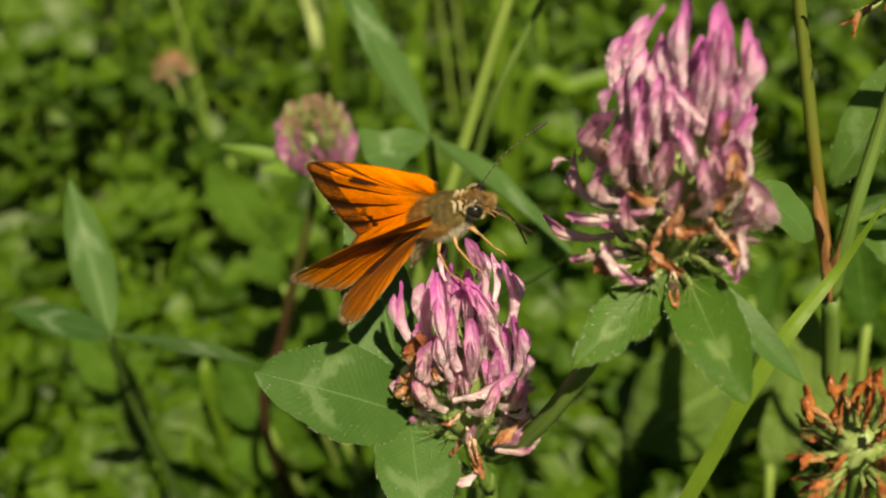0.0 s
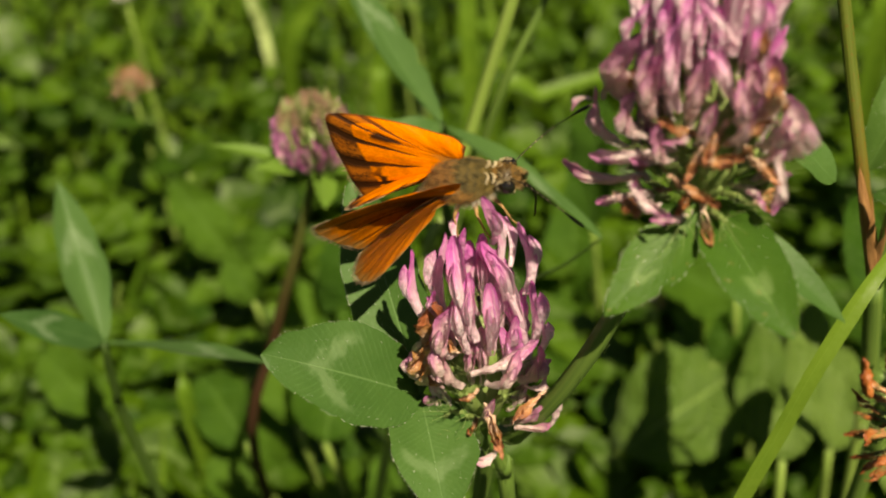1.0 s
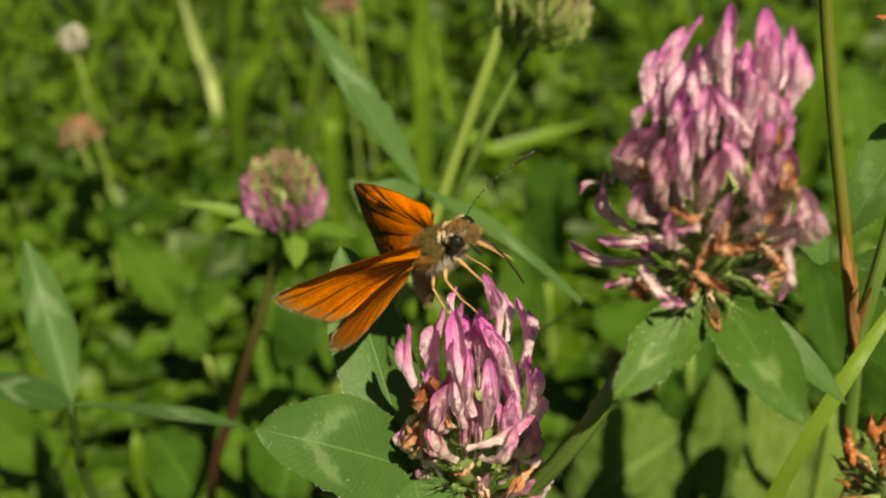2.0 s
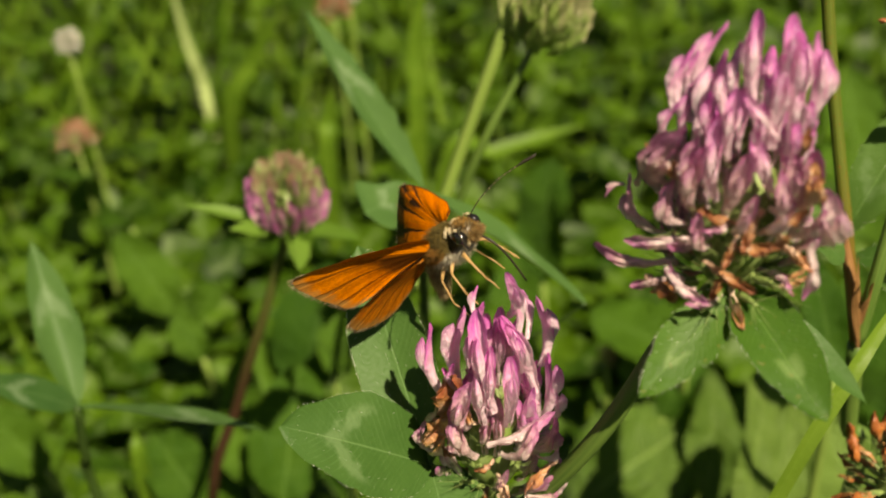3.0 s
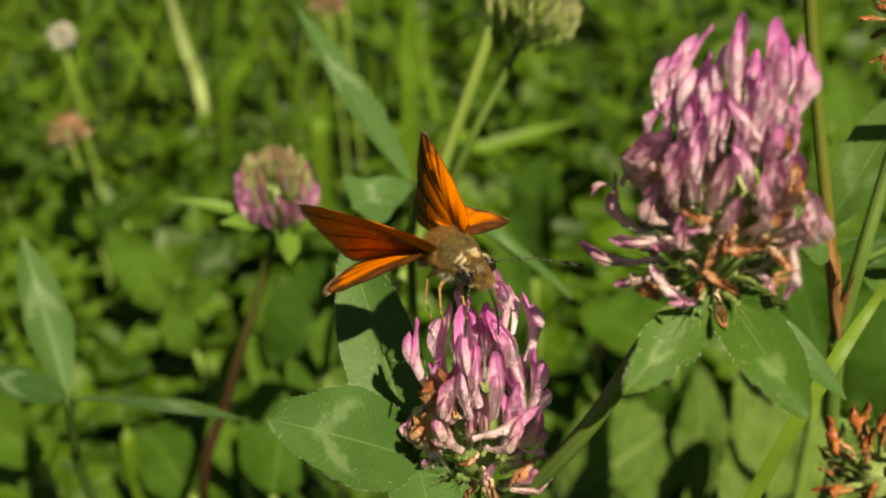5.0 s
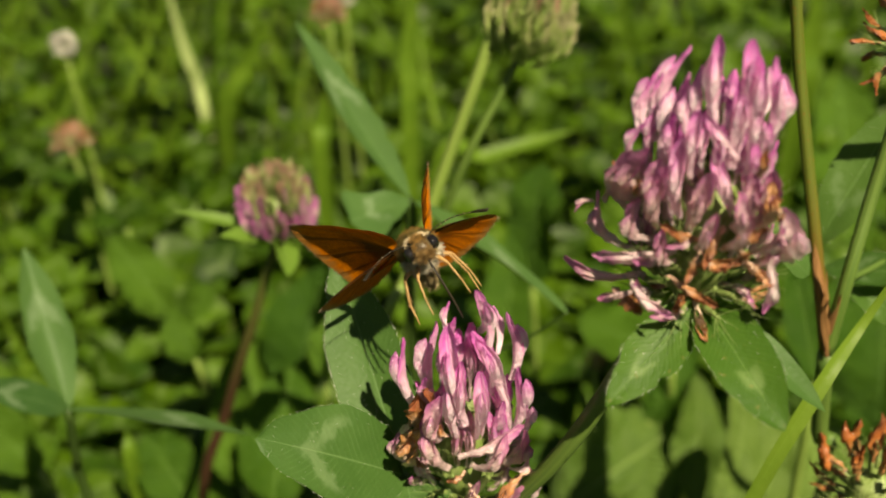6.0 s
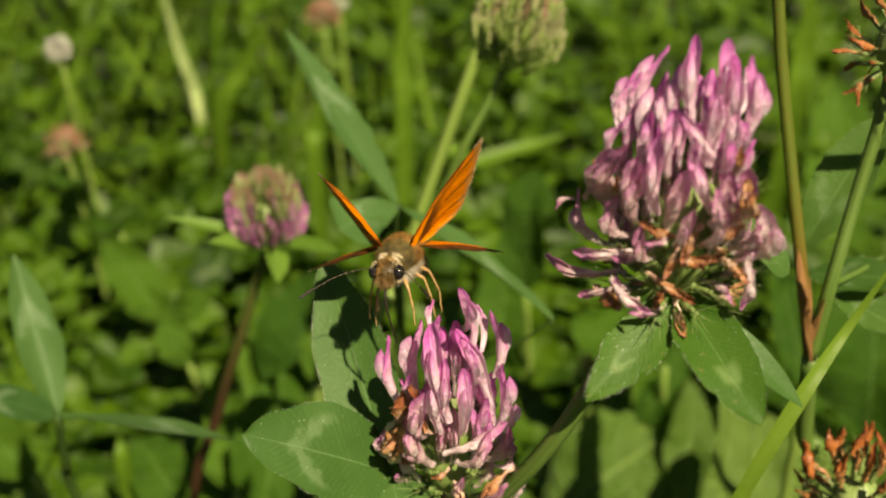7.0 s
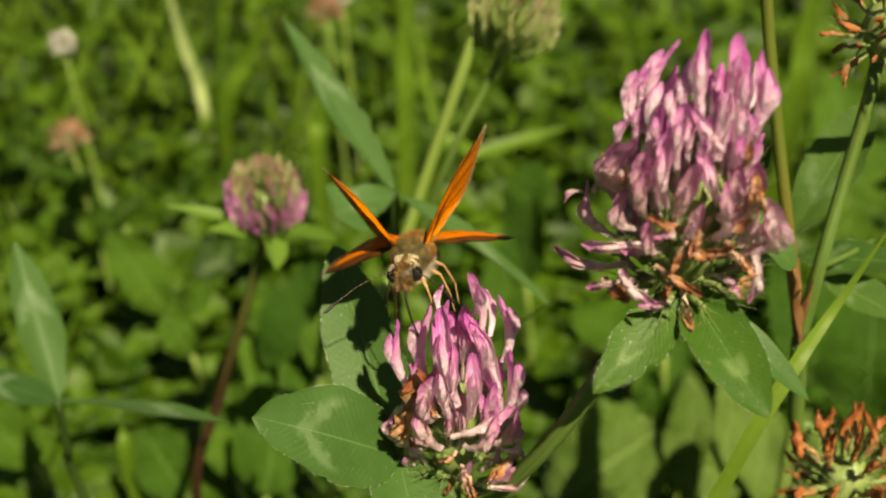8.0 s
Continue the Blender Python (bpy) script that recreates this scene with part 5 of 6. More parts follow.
# ---- the butterfly ----
def wing_material(name, upper, hind=False):
    n = Nodes(name)
    s, a = n.uv()
    drift = n.noise(1.0, n.vec(n.math("MULTIPLY", s, 3.0), n.math("MULTIPLY", a, 7.0)), detail=2.0)
    a = n.math("ADD", a, n.math("MULTIPLY", n.math("SUBTRACT", drift, 0.5), 0.035))
    chance = n.noise(900.0, detail=3.0)
    grain = n.noise(1.0, n.vec(n.math("MULTIPLY", s, 40.0), n.math("MULTIPLY", a, 120.0)), detail=2.0)
    rayed = n.noise(1.0, n.vec(n.math("MULTIPLY", s, 2.5), n.math("MULTIPLY", a, 45.0)), detail=3.0)
    scales = n.math("ADD", n.math("MULTIPLY", grain, 0.4), n.math("MULTIPLY", rayed, 0.6))
    if upper:
        colour = n.mix(n.smooth(scales, 0.3, 0.7), (0.66, 0.135, 0.002), (0.95, 0.275, 0.004))
    else:
        low, high = ((0.26, 0.075, 0.005), (0.74, 0.215, 0.008)) if hind else ((0.42, 0.100, 0.004), (0.95, 0.290, 0.008))
        colour = n.mix(n.smooth(scales, 0.3, 0.7), low, high)
    dark = (0.035, 0.012, 0.004)
    soot = n.math("MULTIPLY", n.smooth(n.math("ADD", n.math("MULTIPLY", n.noise(420.0, detail=3.0), 0.5), n.math("MULTIPLY", rayed, 0.5)), 0.48, 0.64), 0.5)
    colour = n.mix(soot, colour, (0.22, 0.050, 0.004))
    rays = 11.0 if not hind else 9.0
    vein = n.math("ABSOLUTE", n.math("SUBTRACT", n.math("FRACT", n.math("ADD", n.math("MULTIPLY", a, rays), n.math("MULTIPLY", s, 0.35))), 0.5))
    thick = n.math("ADD", 0.030 if upper else 0.018, n.math("MULTIPLY", n.math("POWER", s, 2.0), 0.09 if upper else 0.07))
    thick = n.math("MULTIPLY", thick, n.smooth(n.noise(700.0, detail=2.0), 0.3, 0.7, 0.8, 1.15))
    lines = n.math("MULTIPLY", n.smooth(n.math("SUBTRACT", vein, thick), 0.05, 0.0), n.math("MULTIPLY", n.smooth(s, 0.25, 0.42), n.smooth(a, 0.22, 0.34) if not hind else 1.0))
    colour = n.mix(n.math("MULTIPLY", lines, (0.85 if upper else 0.6) if not hind else 0.25 if upper else 0.22), colour, dark)
    edge = n.math("ADD", s, n.math("MULTIPLY", n.math("SUBTRACT", chance, 0.5), 0.10))
    edge = n.math("ADD", edge, n.math("MULTIPLY", n.math("SUBTRACT", 0.5, vein), 0.10))
    edge = n.math("ADD", edge, n.math("MULTIPLY", n.math("SUBTRACT", rayed, 0.5), 0.16))
    if upper:
        border = n.smooth(n.math("SUBTRACT", edge, n.smooth(a, 0.45, 0.75, 0.0, 0.06)) if not hind else edge, 0.68 if not hind else 0.84, 0.77 if not hind else 0.93)
        if not hind:
            gap = n.math("MULTIPLY", n.smooth(vein, 0.07, 0.15), n.smooth(n.math("ABSOLUTE", n.math("SUBTRACT", s, n.smooth(a, 0.28, 0.60, 0.78, 0.70))), 0.062, 0.038))
            gap = n.math("MULTIPLY", gap, n.smooth(n.math("ABSOLUTE", n.math("SUBTRACT", a, 0.50)), 0.36, 0.26))
            border = n.math("SUBTRACT", border, n.math("MULTIPLY", gap, border))
        if not hind:
            border = n.math("MULTIPLY", border, n.math("MULTIPLY", n.smooth(a, 0.22, 0.36), n.smooth(a, 0.97, 0.86)))
        colour = n.mix(border, colour, n.mix(n.math("MULTIPLY", n.smooth(vein, 0.08, 0.38), n.smooth(scales, 0.35, 0.6)), (0.045, 0.015, 0.004), (0.40, 0.115, 0.010)))
        if not hind:
            # The dark cell mark and the sooty base streak.
            cell = n.math("MULTIPLY", n.smooth(n.math("ABSOLUTE", n.math("SUBTRACT", edge, 0.58)), 0.13, 0.06), n.smooth(n.math("ABSOLUTE", n.math("SUBTRACT", a, 0.40)), 0.07, 0.03))
            colour = n.mix(cell, colour, dark)
            tip_mark = n.math("MULTIPLY", n.smooth(n.math("ABSOLUTE", n.math("SUBTRACT", edge, 0.72)), 0.06, 0.02), n.smooth(n.math("ABSOLUTE", n.math("SUBTRACT", a, 0.72)), 0.20, 0.08))
            colour = n.mix(tip_mark, colour, dark)
        colour = n.mix(n.math("MULTIPLY", n.smooth(s, 0.945, 0.985), 0.7), colour, dark)
        colour = n.mix(n.math("MULTIPLY", lines, 0.7 if not hind else 0.12), colour, dark)
        dust = n.smooth(n.math("ADD", s, n.math("MULTIPLY", chance, 0.3)), 0.42, 0.18)
        colour = n.mix(n.math("MULTIPLY", dust, 0.75), colour, (0.17, 0.12, 0.035))
        if not hind:
            colour = n.mix(n.smooth(a, 0.04, 0.0), colour, dark)
    else:
        base = n.math("MULTIPLY", n.smooth(n.math("ADD", s, n.math("MULTIPLY", chance, 0.25)), 0.72, 0.45), n.smooth(a, 0.36, 0.5))
        colour = n.mix(n.math("MULTIPLY", base, 0.85 if not hind else 0.35), colour, (0.016, 0.009, 0.004))
        pale = n.smooth(edge, 0.90, 1.0)
        colour = n.mix(n.math("MULTIPLY", pale, 0.6), colour, (0.30, 0.19, 0.06))
    if hind:
        lead = n.smooth(n.math("ADD", a, n.math("MULTIPLY", chance, 0.08)), 0.44 if upper else 0.32, 0.33 if upper else 0.22)
        colour = n.mix(n.math("MULTIPLY", lead, 0.92), colour, (0.030, 0.014, 0.005))
    return n.finish(colour, 0.5, 0.24, None, n.bump(n.math("ADD", scales, n.math("MULTIPLY", lines, 2.0)), 0.5, 0.0001), gloss=0.15)


def fur_material(name, low, high):
    n = Nodes(name)
    clumps = n.math("MULTIPLY", n.smooth(n.noise(1100.0, detail=3.0), 0.32, 0.68), 0.65)
    colour = n.mix(n.math("ADD", n.math("MULTIPLY", n.chance(True), 0.35), clumps), low, high)
    return n.finish(colour, 0.6, 0.2)


FORE_TOP, FORE_UNDER = wing_material("forewing_upper", True), wing_material("forewing_under", False)
HIND_TOP, HIND_UNDER = wing_material("hindwing_upper", True, True), wing_material("hindwing_under", False, True)
FRINGE = fur_material("wing_fringe", (0.10, 0.06, 0.03), (0.38, 0.28, 0.16))
FUR = fur_material("body_fur", (0.040, 0.034, 0.008), (0.24, 0.165, 0.040))
FUR_BUFF = fur_material("buff_fur", (0.24, 0.16, 0.06), (0.72, 0.60, 0.36))
FUR_CREAM = fur_material("cream_fur", (0.28, 0.20, 0.08), (0.72, 0.62, 0.42))
FUR_TAWNY = fur_material("tawny_fur", (0.08, 0.040, 0.008), (0.50, 0.24, 0.050))
FUR_HEAD = fur_material("head_fur", (0.012, 0.008, 0.003), (0.52, 0.29, 0.075))
FUR_PALE = fur_material("pale_fur", (0.40, 0.36, 0.26), (0.66, 0.60, 0.46))
FUR_RUST = fur_material("rusty_fur", (0.12, 0.07, 0.02), (0.52, 0.34, 0.14))
BODY = stem_material("body_skin", (0.06, 0.04, 0.018), (0.12, 0.085, 0.035))
LEG = stem_material("leg_skin", (0.28, 0.15, 0.05), (0.54, 0.34, 0.14))
EYE = Nodes("eye_black").finish((0.008, 0.007, 0.006), 0.08, gloss=0.8)
DARK = stem_material("antenna_dark", (0.012, 0.009, 0.006), (0.03, 0.022, 0.012))

FORE = [(1.5, 0.0), (2.2, 1.6), (2.2, 4.0), (2.1, 8.0), (1.6, 12.0), (1.0, 14.8), (0.1, 16.0), (-2.2, 15.3), (-5.0, 13.6), (-7.4, 11.8), (-8.6, 10.4), (-7.6, 8.2), (-5.4, 5.2), (-3.0, 2.0), (-1.8, 0.0)]
HIND = [(0.4, 0.0), (0.2, 3.5), (-1.2, 7.5), (-2.5, 10.2), (-4.2, 11.2), (-7.2, 10.6), (-9.6, 8.9), (-11.2, 6.8), (-11.4, 5.0), (-9.6, 3.2), (-6.5, 1.4), (-3.5, 0.0)]
MM = 0.001


def wing(name, outline, side, materials, parent, camber, label):
    """A wing of two thin faces with a fringe. The outline gives forward and outward millimetres from the hinge."""
    edge = spline([(x, y, 0) for x, y in outline], 4)
    bm = bmesh.new()
    uvl = bm.loops.layers.uv.verify()
    count, deep = len(edge), 16
    hinge = Vector((-0.6, 0, 0))
    layers = []
    for off in (0.05, -0.05):
        grid = []
        for k, q in enumerate(edge):
            a = k / (count - 1)
            row = []
            for j in range(deep + 1):
                s = j / deep
                p = hinge.lerp(q, 0.02 + 0.98 * s)
                pleat = 0.10 * math.sin(2 * math.pi * 10 * a) * s * (1 - 0.5 * s)
                z = off * (1 - 0.8 * s) + camber * 2.2 * math.sin(math.pi * min(1, s)) * (0.35 + 0.65 * math.sin(math.pi * a)) + pleat
                row.append(bm.verts.new((p.x * MM, side * p.y * MM, z * MM)))
            grid.append(row)
        layers.append(grid)
    for layer, grid in enumerate(layers):
        for k in range(count - 1):
            for j in range(deep):
                q = [(k, j), (k, j + 1), (k + 1, j + 1), (k + 1, j)]
                if (layer == 0) == (side > 0):
                    q.reverse()
                f = bm.faces.new([grid[a][b] for a, b in q])
                f.material_index = layer
                for loop, (a, b) in zip(f.loops, q):
                    loop[uvl].uv = (b / deep, a / (count - 1))
    ob = part(name, bm, materials, parent, label)
    rnd = random.Random(len(name))
    bm = bmesh.new()
    for k in range(count - 1):
        a0 = k / (count - 1)
        if not 0.33 < a0 < 0.88:
            continue
        for _ in range(7):
            u = rnd.random()
            p = edge[k].lerp(edge[k + 1], u)
            out = (p - hinge).normalized()
            start = Vector((p.x * MM, side * p.y * MM, 0))
            way = Vector((out.x + rnd.uniform(-0.25, 0.25), side * out.y + rnd.uniform(-0.25, 0.25), rnd.uniform(-0.2, 0.2)))
            add_tube(bm, [start - way * 0.1 * MM, start + way * rnd.uniform(0.35, 0.65) * MM], [0.035 * MM, 0.012 * MM], 3, 1, cap=False)
    part("fringe", bm, FRINGE, ob, "pale hairy wing fringe")
    return ob


def fur(bm, spots, length, thick, rnd):
    for p, out, back in spots:
        ln = length * rnd.uniform(0.6, 1.2)
        way = (out + back * rnd.uniform(0.5, 1.1) + Vector((rnd.uniform(-0.3, 0.3), rnd.uniform(-0.3, 0.3), rnd.uniform(-0.3, 0.3)))).normalized()
        add_tube(bm, [p, p + way * ln * 0.55, p + way * ln + back * ln * 0.2], [thick, thick * 0.8, thick * 0.2], 3, 1, cap=False)


def blob(centre, radii, rnd, count, back, keep=None):
    """Spots on an ellipsoid with their outward ways, for fur."""
    out = []
    while len(out) < count:
        d = Vector((rnd.gauss(0, 1), rnd.gauss(0, 1), rnd.gauss(0, 1))).normalized()
        if keep and not keep(d):
            continue
        p = Vector(centre) + Vector((d.x * radii[0], d.y * radii[1], d.z * radii[2]))
        out.append((p * MM, d, Vector(back)))
    return out


def ellipsoid(bm, centre, radii, segments=20, rings=14):
    made = bmesh.ops.create_uvsphere(bm, u_segments=segments, v_segments=rings, radius=1.0)
    for v in made["verts"]:
        v.co = Vector((centre[0] + v.co.x * radii[0], centre[1] + v.co.y * radii[1], centre[2] + v.co.z * radii[2])) * MM


def build_butterfly():
    rnd = random.Random(77)
    ob = thing("butterfly", (0, 0.112, 0.201), "orange skipper butterfly with furry body feeding on pink clover", "butterfly")
    bm = bmesh.new()
    ellipsoid(bm, (0.8, 0, 0), (3.2, 2.0, 1.75))
    bm.loops.layers.uv.verify()
    thorax = part("thorax", bm, BODY, ob, "stout olive-brown furry thorax")
    bm = bmesh.new()
    fur(bm, blob((0.95, 0, 0), (3.15, 1.95, 1.7), rnd, 5600, (-1.7, 0, 0.05), lambda d: d.z > -0.35 and d.x > -0.25), 0.85 * MM, 0.024 * MM, rnd)
    part("fur", bm, FUR, thorax, "olive-green hair")
    bm = bmesh.new()
    fur(bm, blob((0.3, 0, 0), (3.1, 2.05, 1.75), rnd, 3200, (-1.7, 0, 0.1), lambda d: d.z > -0.4 and (d.x < 0.0 or abs(d.y) > 0.8 and d.x < 0.6)), 1.05 * MM, 0.022 * MM, rnd)
    part("rear_fur", bm, FUR_TAWNY, thorax, "long orange-tan hair at the wing bases")
    bm = bmesh.new()
    fur(bm, blob((0.8, 0, -0.2), (2.9, 1.9, 1.65), rnd, 1900, (-0.7, 0, -0.5), lambda d: d.z < -0.1), 1.2 * MM, 0.026 * MM, rnd)
    part("breast_fur", bm, FUR_PALE, thorax, "whitish hair on the breast")
    bm = bmesh.new()
    add_tube(bm, [Vector(p) * MM for p in ((-1.2, 0, -0.2), (-3.2, 0, -1.2), (-5.4, 0, -2.9), (-7.4, 0, -4.8), (-8.2, 0, -5.8))], [1.4 * MM, 1.45 * MM, 1.3 * MM, 0.9 * MM, 0.3 * MM], 14, 6)
    abdomen = part("abdomen", bm, BODY, ob, "tapering tawny abdomen")
    bm = bmesh.new()
    spots = []
    for _ in range(3000):
        u = rnd.random()
        c = Vector((-1.8 - 5.9 * u, 0, -0.5 - 2.6 * u - 2.0 * u * u))
        r = between(u, [0, 0.3, 0.6, 1], [1.4, 1.42, 1.2, 0.5])
        a = rnd.uniform(0, 6.283)
        d = Vector((0, math.cos(a), math.sin(a)))
        spots.append(((c + d * r) * MM, d, Vector((-1.2, 0, -1.0))))
    fur(bm, spots, 0.8 * MM, 0.025 * MM, rnd)
    part("fur", bm, FUR_BUFF, abdomen, "short tawny hair")
    bm = bmesh.new()
    ellipsoid(bm, (4.9, 0, 0.05), (1.45, 1.6, 1.35))
    bm.loops.layers.uv.verify()
    head = part("head", bm, BODY, ob, "broad furry head")
    bm = bmesh.new()
    fur(bm, blob((4.9, 0, 0.1), (1.3, 1.15, 1.2), rnd, 620, (0.2, 0, 0.1), lambda d: (d.z > 0.1 or d.x > 0.5) and abs(d.y) < 0.6), 0.6 * MM, 0.045 * MM, rnd)
    part("fur", bm, FUR_HEAD, head, "dark and buff hair")
    bm = bmesh.new()
    for s in (-1, 1):
        fur(bm, blob((6.1, s * 0.45, -0.7), (0.62, 0.40, 0.46), rnd, 330, (0.5, 0, 0.1)), 0.55 * MM, 0.03 * MM, rnd)
    part("palps", bm, FUR_RUST, head, "tawny hairy palps")
    bm = bmesh.new()
    for s in (-1, 1):
        fur(bm, blob((5.2, s * 1.25, 0.15), (1.0, 0.66, 1.05), rnd, 260, (0, 0.3 * s, 0), lambda d: 0.0 < d.y * s < 0.4 and d.x < 0.55), 0.3 * MM, 0.03 * MM, rnd)
    part("eye_rim", bm, FUR_CREAM, head, "pale hair round the eyes")
    bm = bmesh.new()
    for s in (-1, 1):  # two pale arcs on the nape, one over the head, with brown between
        for x, y, z, wide, count in ((3.55, 0.85, 1.30, 0.95, 150), (4.25, 0.80, 1.18, 0.75, 120), (4.95, 0.62, 1.12, 0.5, 70)):
            for _ in range(count):
                u = rnd.uniform(-1, 1)
                p = Vector((x - 0.35 * u * u + rnd.uniform(-0.07, 0.07), s * (y + wide * 0.6 * u), z + 0.12 - 0.55 * max(0, u) ** 2))
                fur(bm, [(p * MM, Vector((0.1, 0.2 * s, 0.9)), Vector((-0.5, 0, 0.1)))], 0.34 * MM, 0.036 * MM, rnd)
    part("collar", bm, FUR_CREAM, head, "cream striped collar")
    for s in (-1, 1):
        bm = bmesh.new()
        ellipsoid(bm, (5.25, s * 1.42, 0.15), (0.84, 0.72, 0.88), 20, 14)
        bm.loops.layers.uv.verify()
        part("eye", bm, EYE, head, "glossy black eye")
    for s in (-1, 1):
        points = [Vector(p) * MM for p in ((5.7, s * 0.8, 0.8), (7.6, s * 2.2, 1.5), (10.0, s * 4.2, 1.7), (12.2, s * 6.0, 1.3))]
        feeler = part("antenna", tube(points, [0.070 * MM, 0.060 * MM, 0.062 * MM], 7, 8), DARK, ob, "thin banded antenna")
        club = [Vector(p) * MM for p in ((12.0, s * 5.85, 1.33), (12.9, s * 6.6, 1.1), (13.7, s * 7.2, 0.85), (14.0, s * 7.5, 0.9))]
        part("club", tube(club, [0.08 * MM, 0.19 * MM, 0.18 * MM, 0.03 * MM], 8, 5), DARK, feeler, "blackish club")
        bm = bmesh.new()
        line = spline(points, 8)
        for k in range(1, len(line) - 1, 2):
            q = line[k]
            made = bmesh.ops.create_icosphere(bm, subdivisions=1, radius=0.078 * MM)
            for v in made["verts"]:
                v.co += q
        bm.loops.layers.uv.verify()
        part("bands", bm, FUR_BUFF, feeler, "pale rings")
    part("proboscis", tube([Vector(p) * MM for p in ((6.0, 0, -0.9), (6.9, 0, -2.4), (6.9, 0.1, -4.6), (6.2, 0.2, -7.0), (5.6, 0.2, -8.8))], [0.16 * MM, 0.14 * MM, 0.11 * MM], 7, 6), DARK, ob, "long dark feeding tube")
    legs = (((2.6, 1.0, -1.6), (3.8, 1.9, -2.8), (4.2, 2.3, -5.2), (4.6, 2.4, -7.0)),
            ((1.0, 1.2, -1.8), (1.2, 3.1, -2.4), (1.5, 3.9, -5.0), (1.8, 4.1, -7.3)),
            ((-0.6, 1.3, -1.7), (-1.5, 3.0, -2.6), (-1.9, 3.9, -5.4), (-1.4, 4.0, -8.0)))
    for s in (-1, 1):
        for points in legs:
            pts = [Vector((x, s * y, z)) * MM for x, y, z in points]
            leg = part("leg", tube([pts[0], pts[0].lerp(pts[1], 0.5) + Vector((0, 0, 0.2)) * MM, pts[1]], [0.34 * MM, 0.28 * MM, 0.17 * MM], 8, 4), LEG, ob, "tawny jointed leg")
            part("shin", tube([pts[1], pts[1].lerp(pts[2], 0.5), pts[2]], [0.15 * MM, 0.12 * MM, 0.09 * MM], 7, 3), LEG, leg)
            bm = tube([pts[2], pts[2].lerp(pts[3], 0.5) + Vector((0.15, 0, 0)) * MM, pts[3]], [0.09 * MM, 0.08 * MM, 0.06 * MM], 6, 4)
            for k in range(8):
                q = pts[1].lerp(pts[2], 0.3 + 0.09 * k)
                add_tube(bm, [q, q + Vector((rnd.uniform(-0.5, 0.5), rnd.uniform(-0.5, 0.5), -0.35)) * MM], [0.04 * MM, 0.01 * MM], 3, 1, cap=False)
            part("foot", bm, LEG, leg)
    wings = [wing("forewing", FORE, 1, (FORE_TOP, FORE_UNDER), ob, 0.35, "orange forewing with black veins and brown margin"),
             wing("forewing", FORE, -1, (FORE_TOP, FORE_UNDER), ob, 0.35, "orange forewing with black veins and brown margin"),
             wing("hindwing", HIND, 1, (HIND_TOP, HIND_UNDER), ob, 0.25, "orange hindwing with brown margin"),
             wing("hindwing", HIND, -1, (HIND_TOP, HIND_UNDER), ob, 0.25, "orange hindwing with brown margin")]
    return ob, wings


butterfly, (forewing_left, forewing_right, hindwing_left, hindwing_right) = build_butterfly()


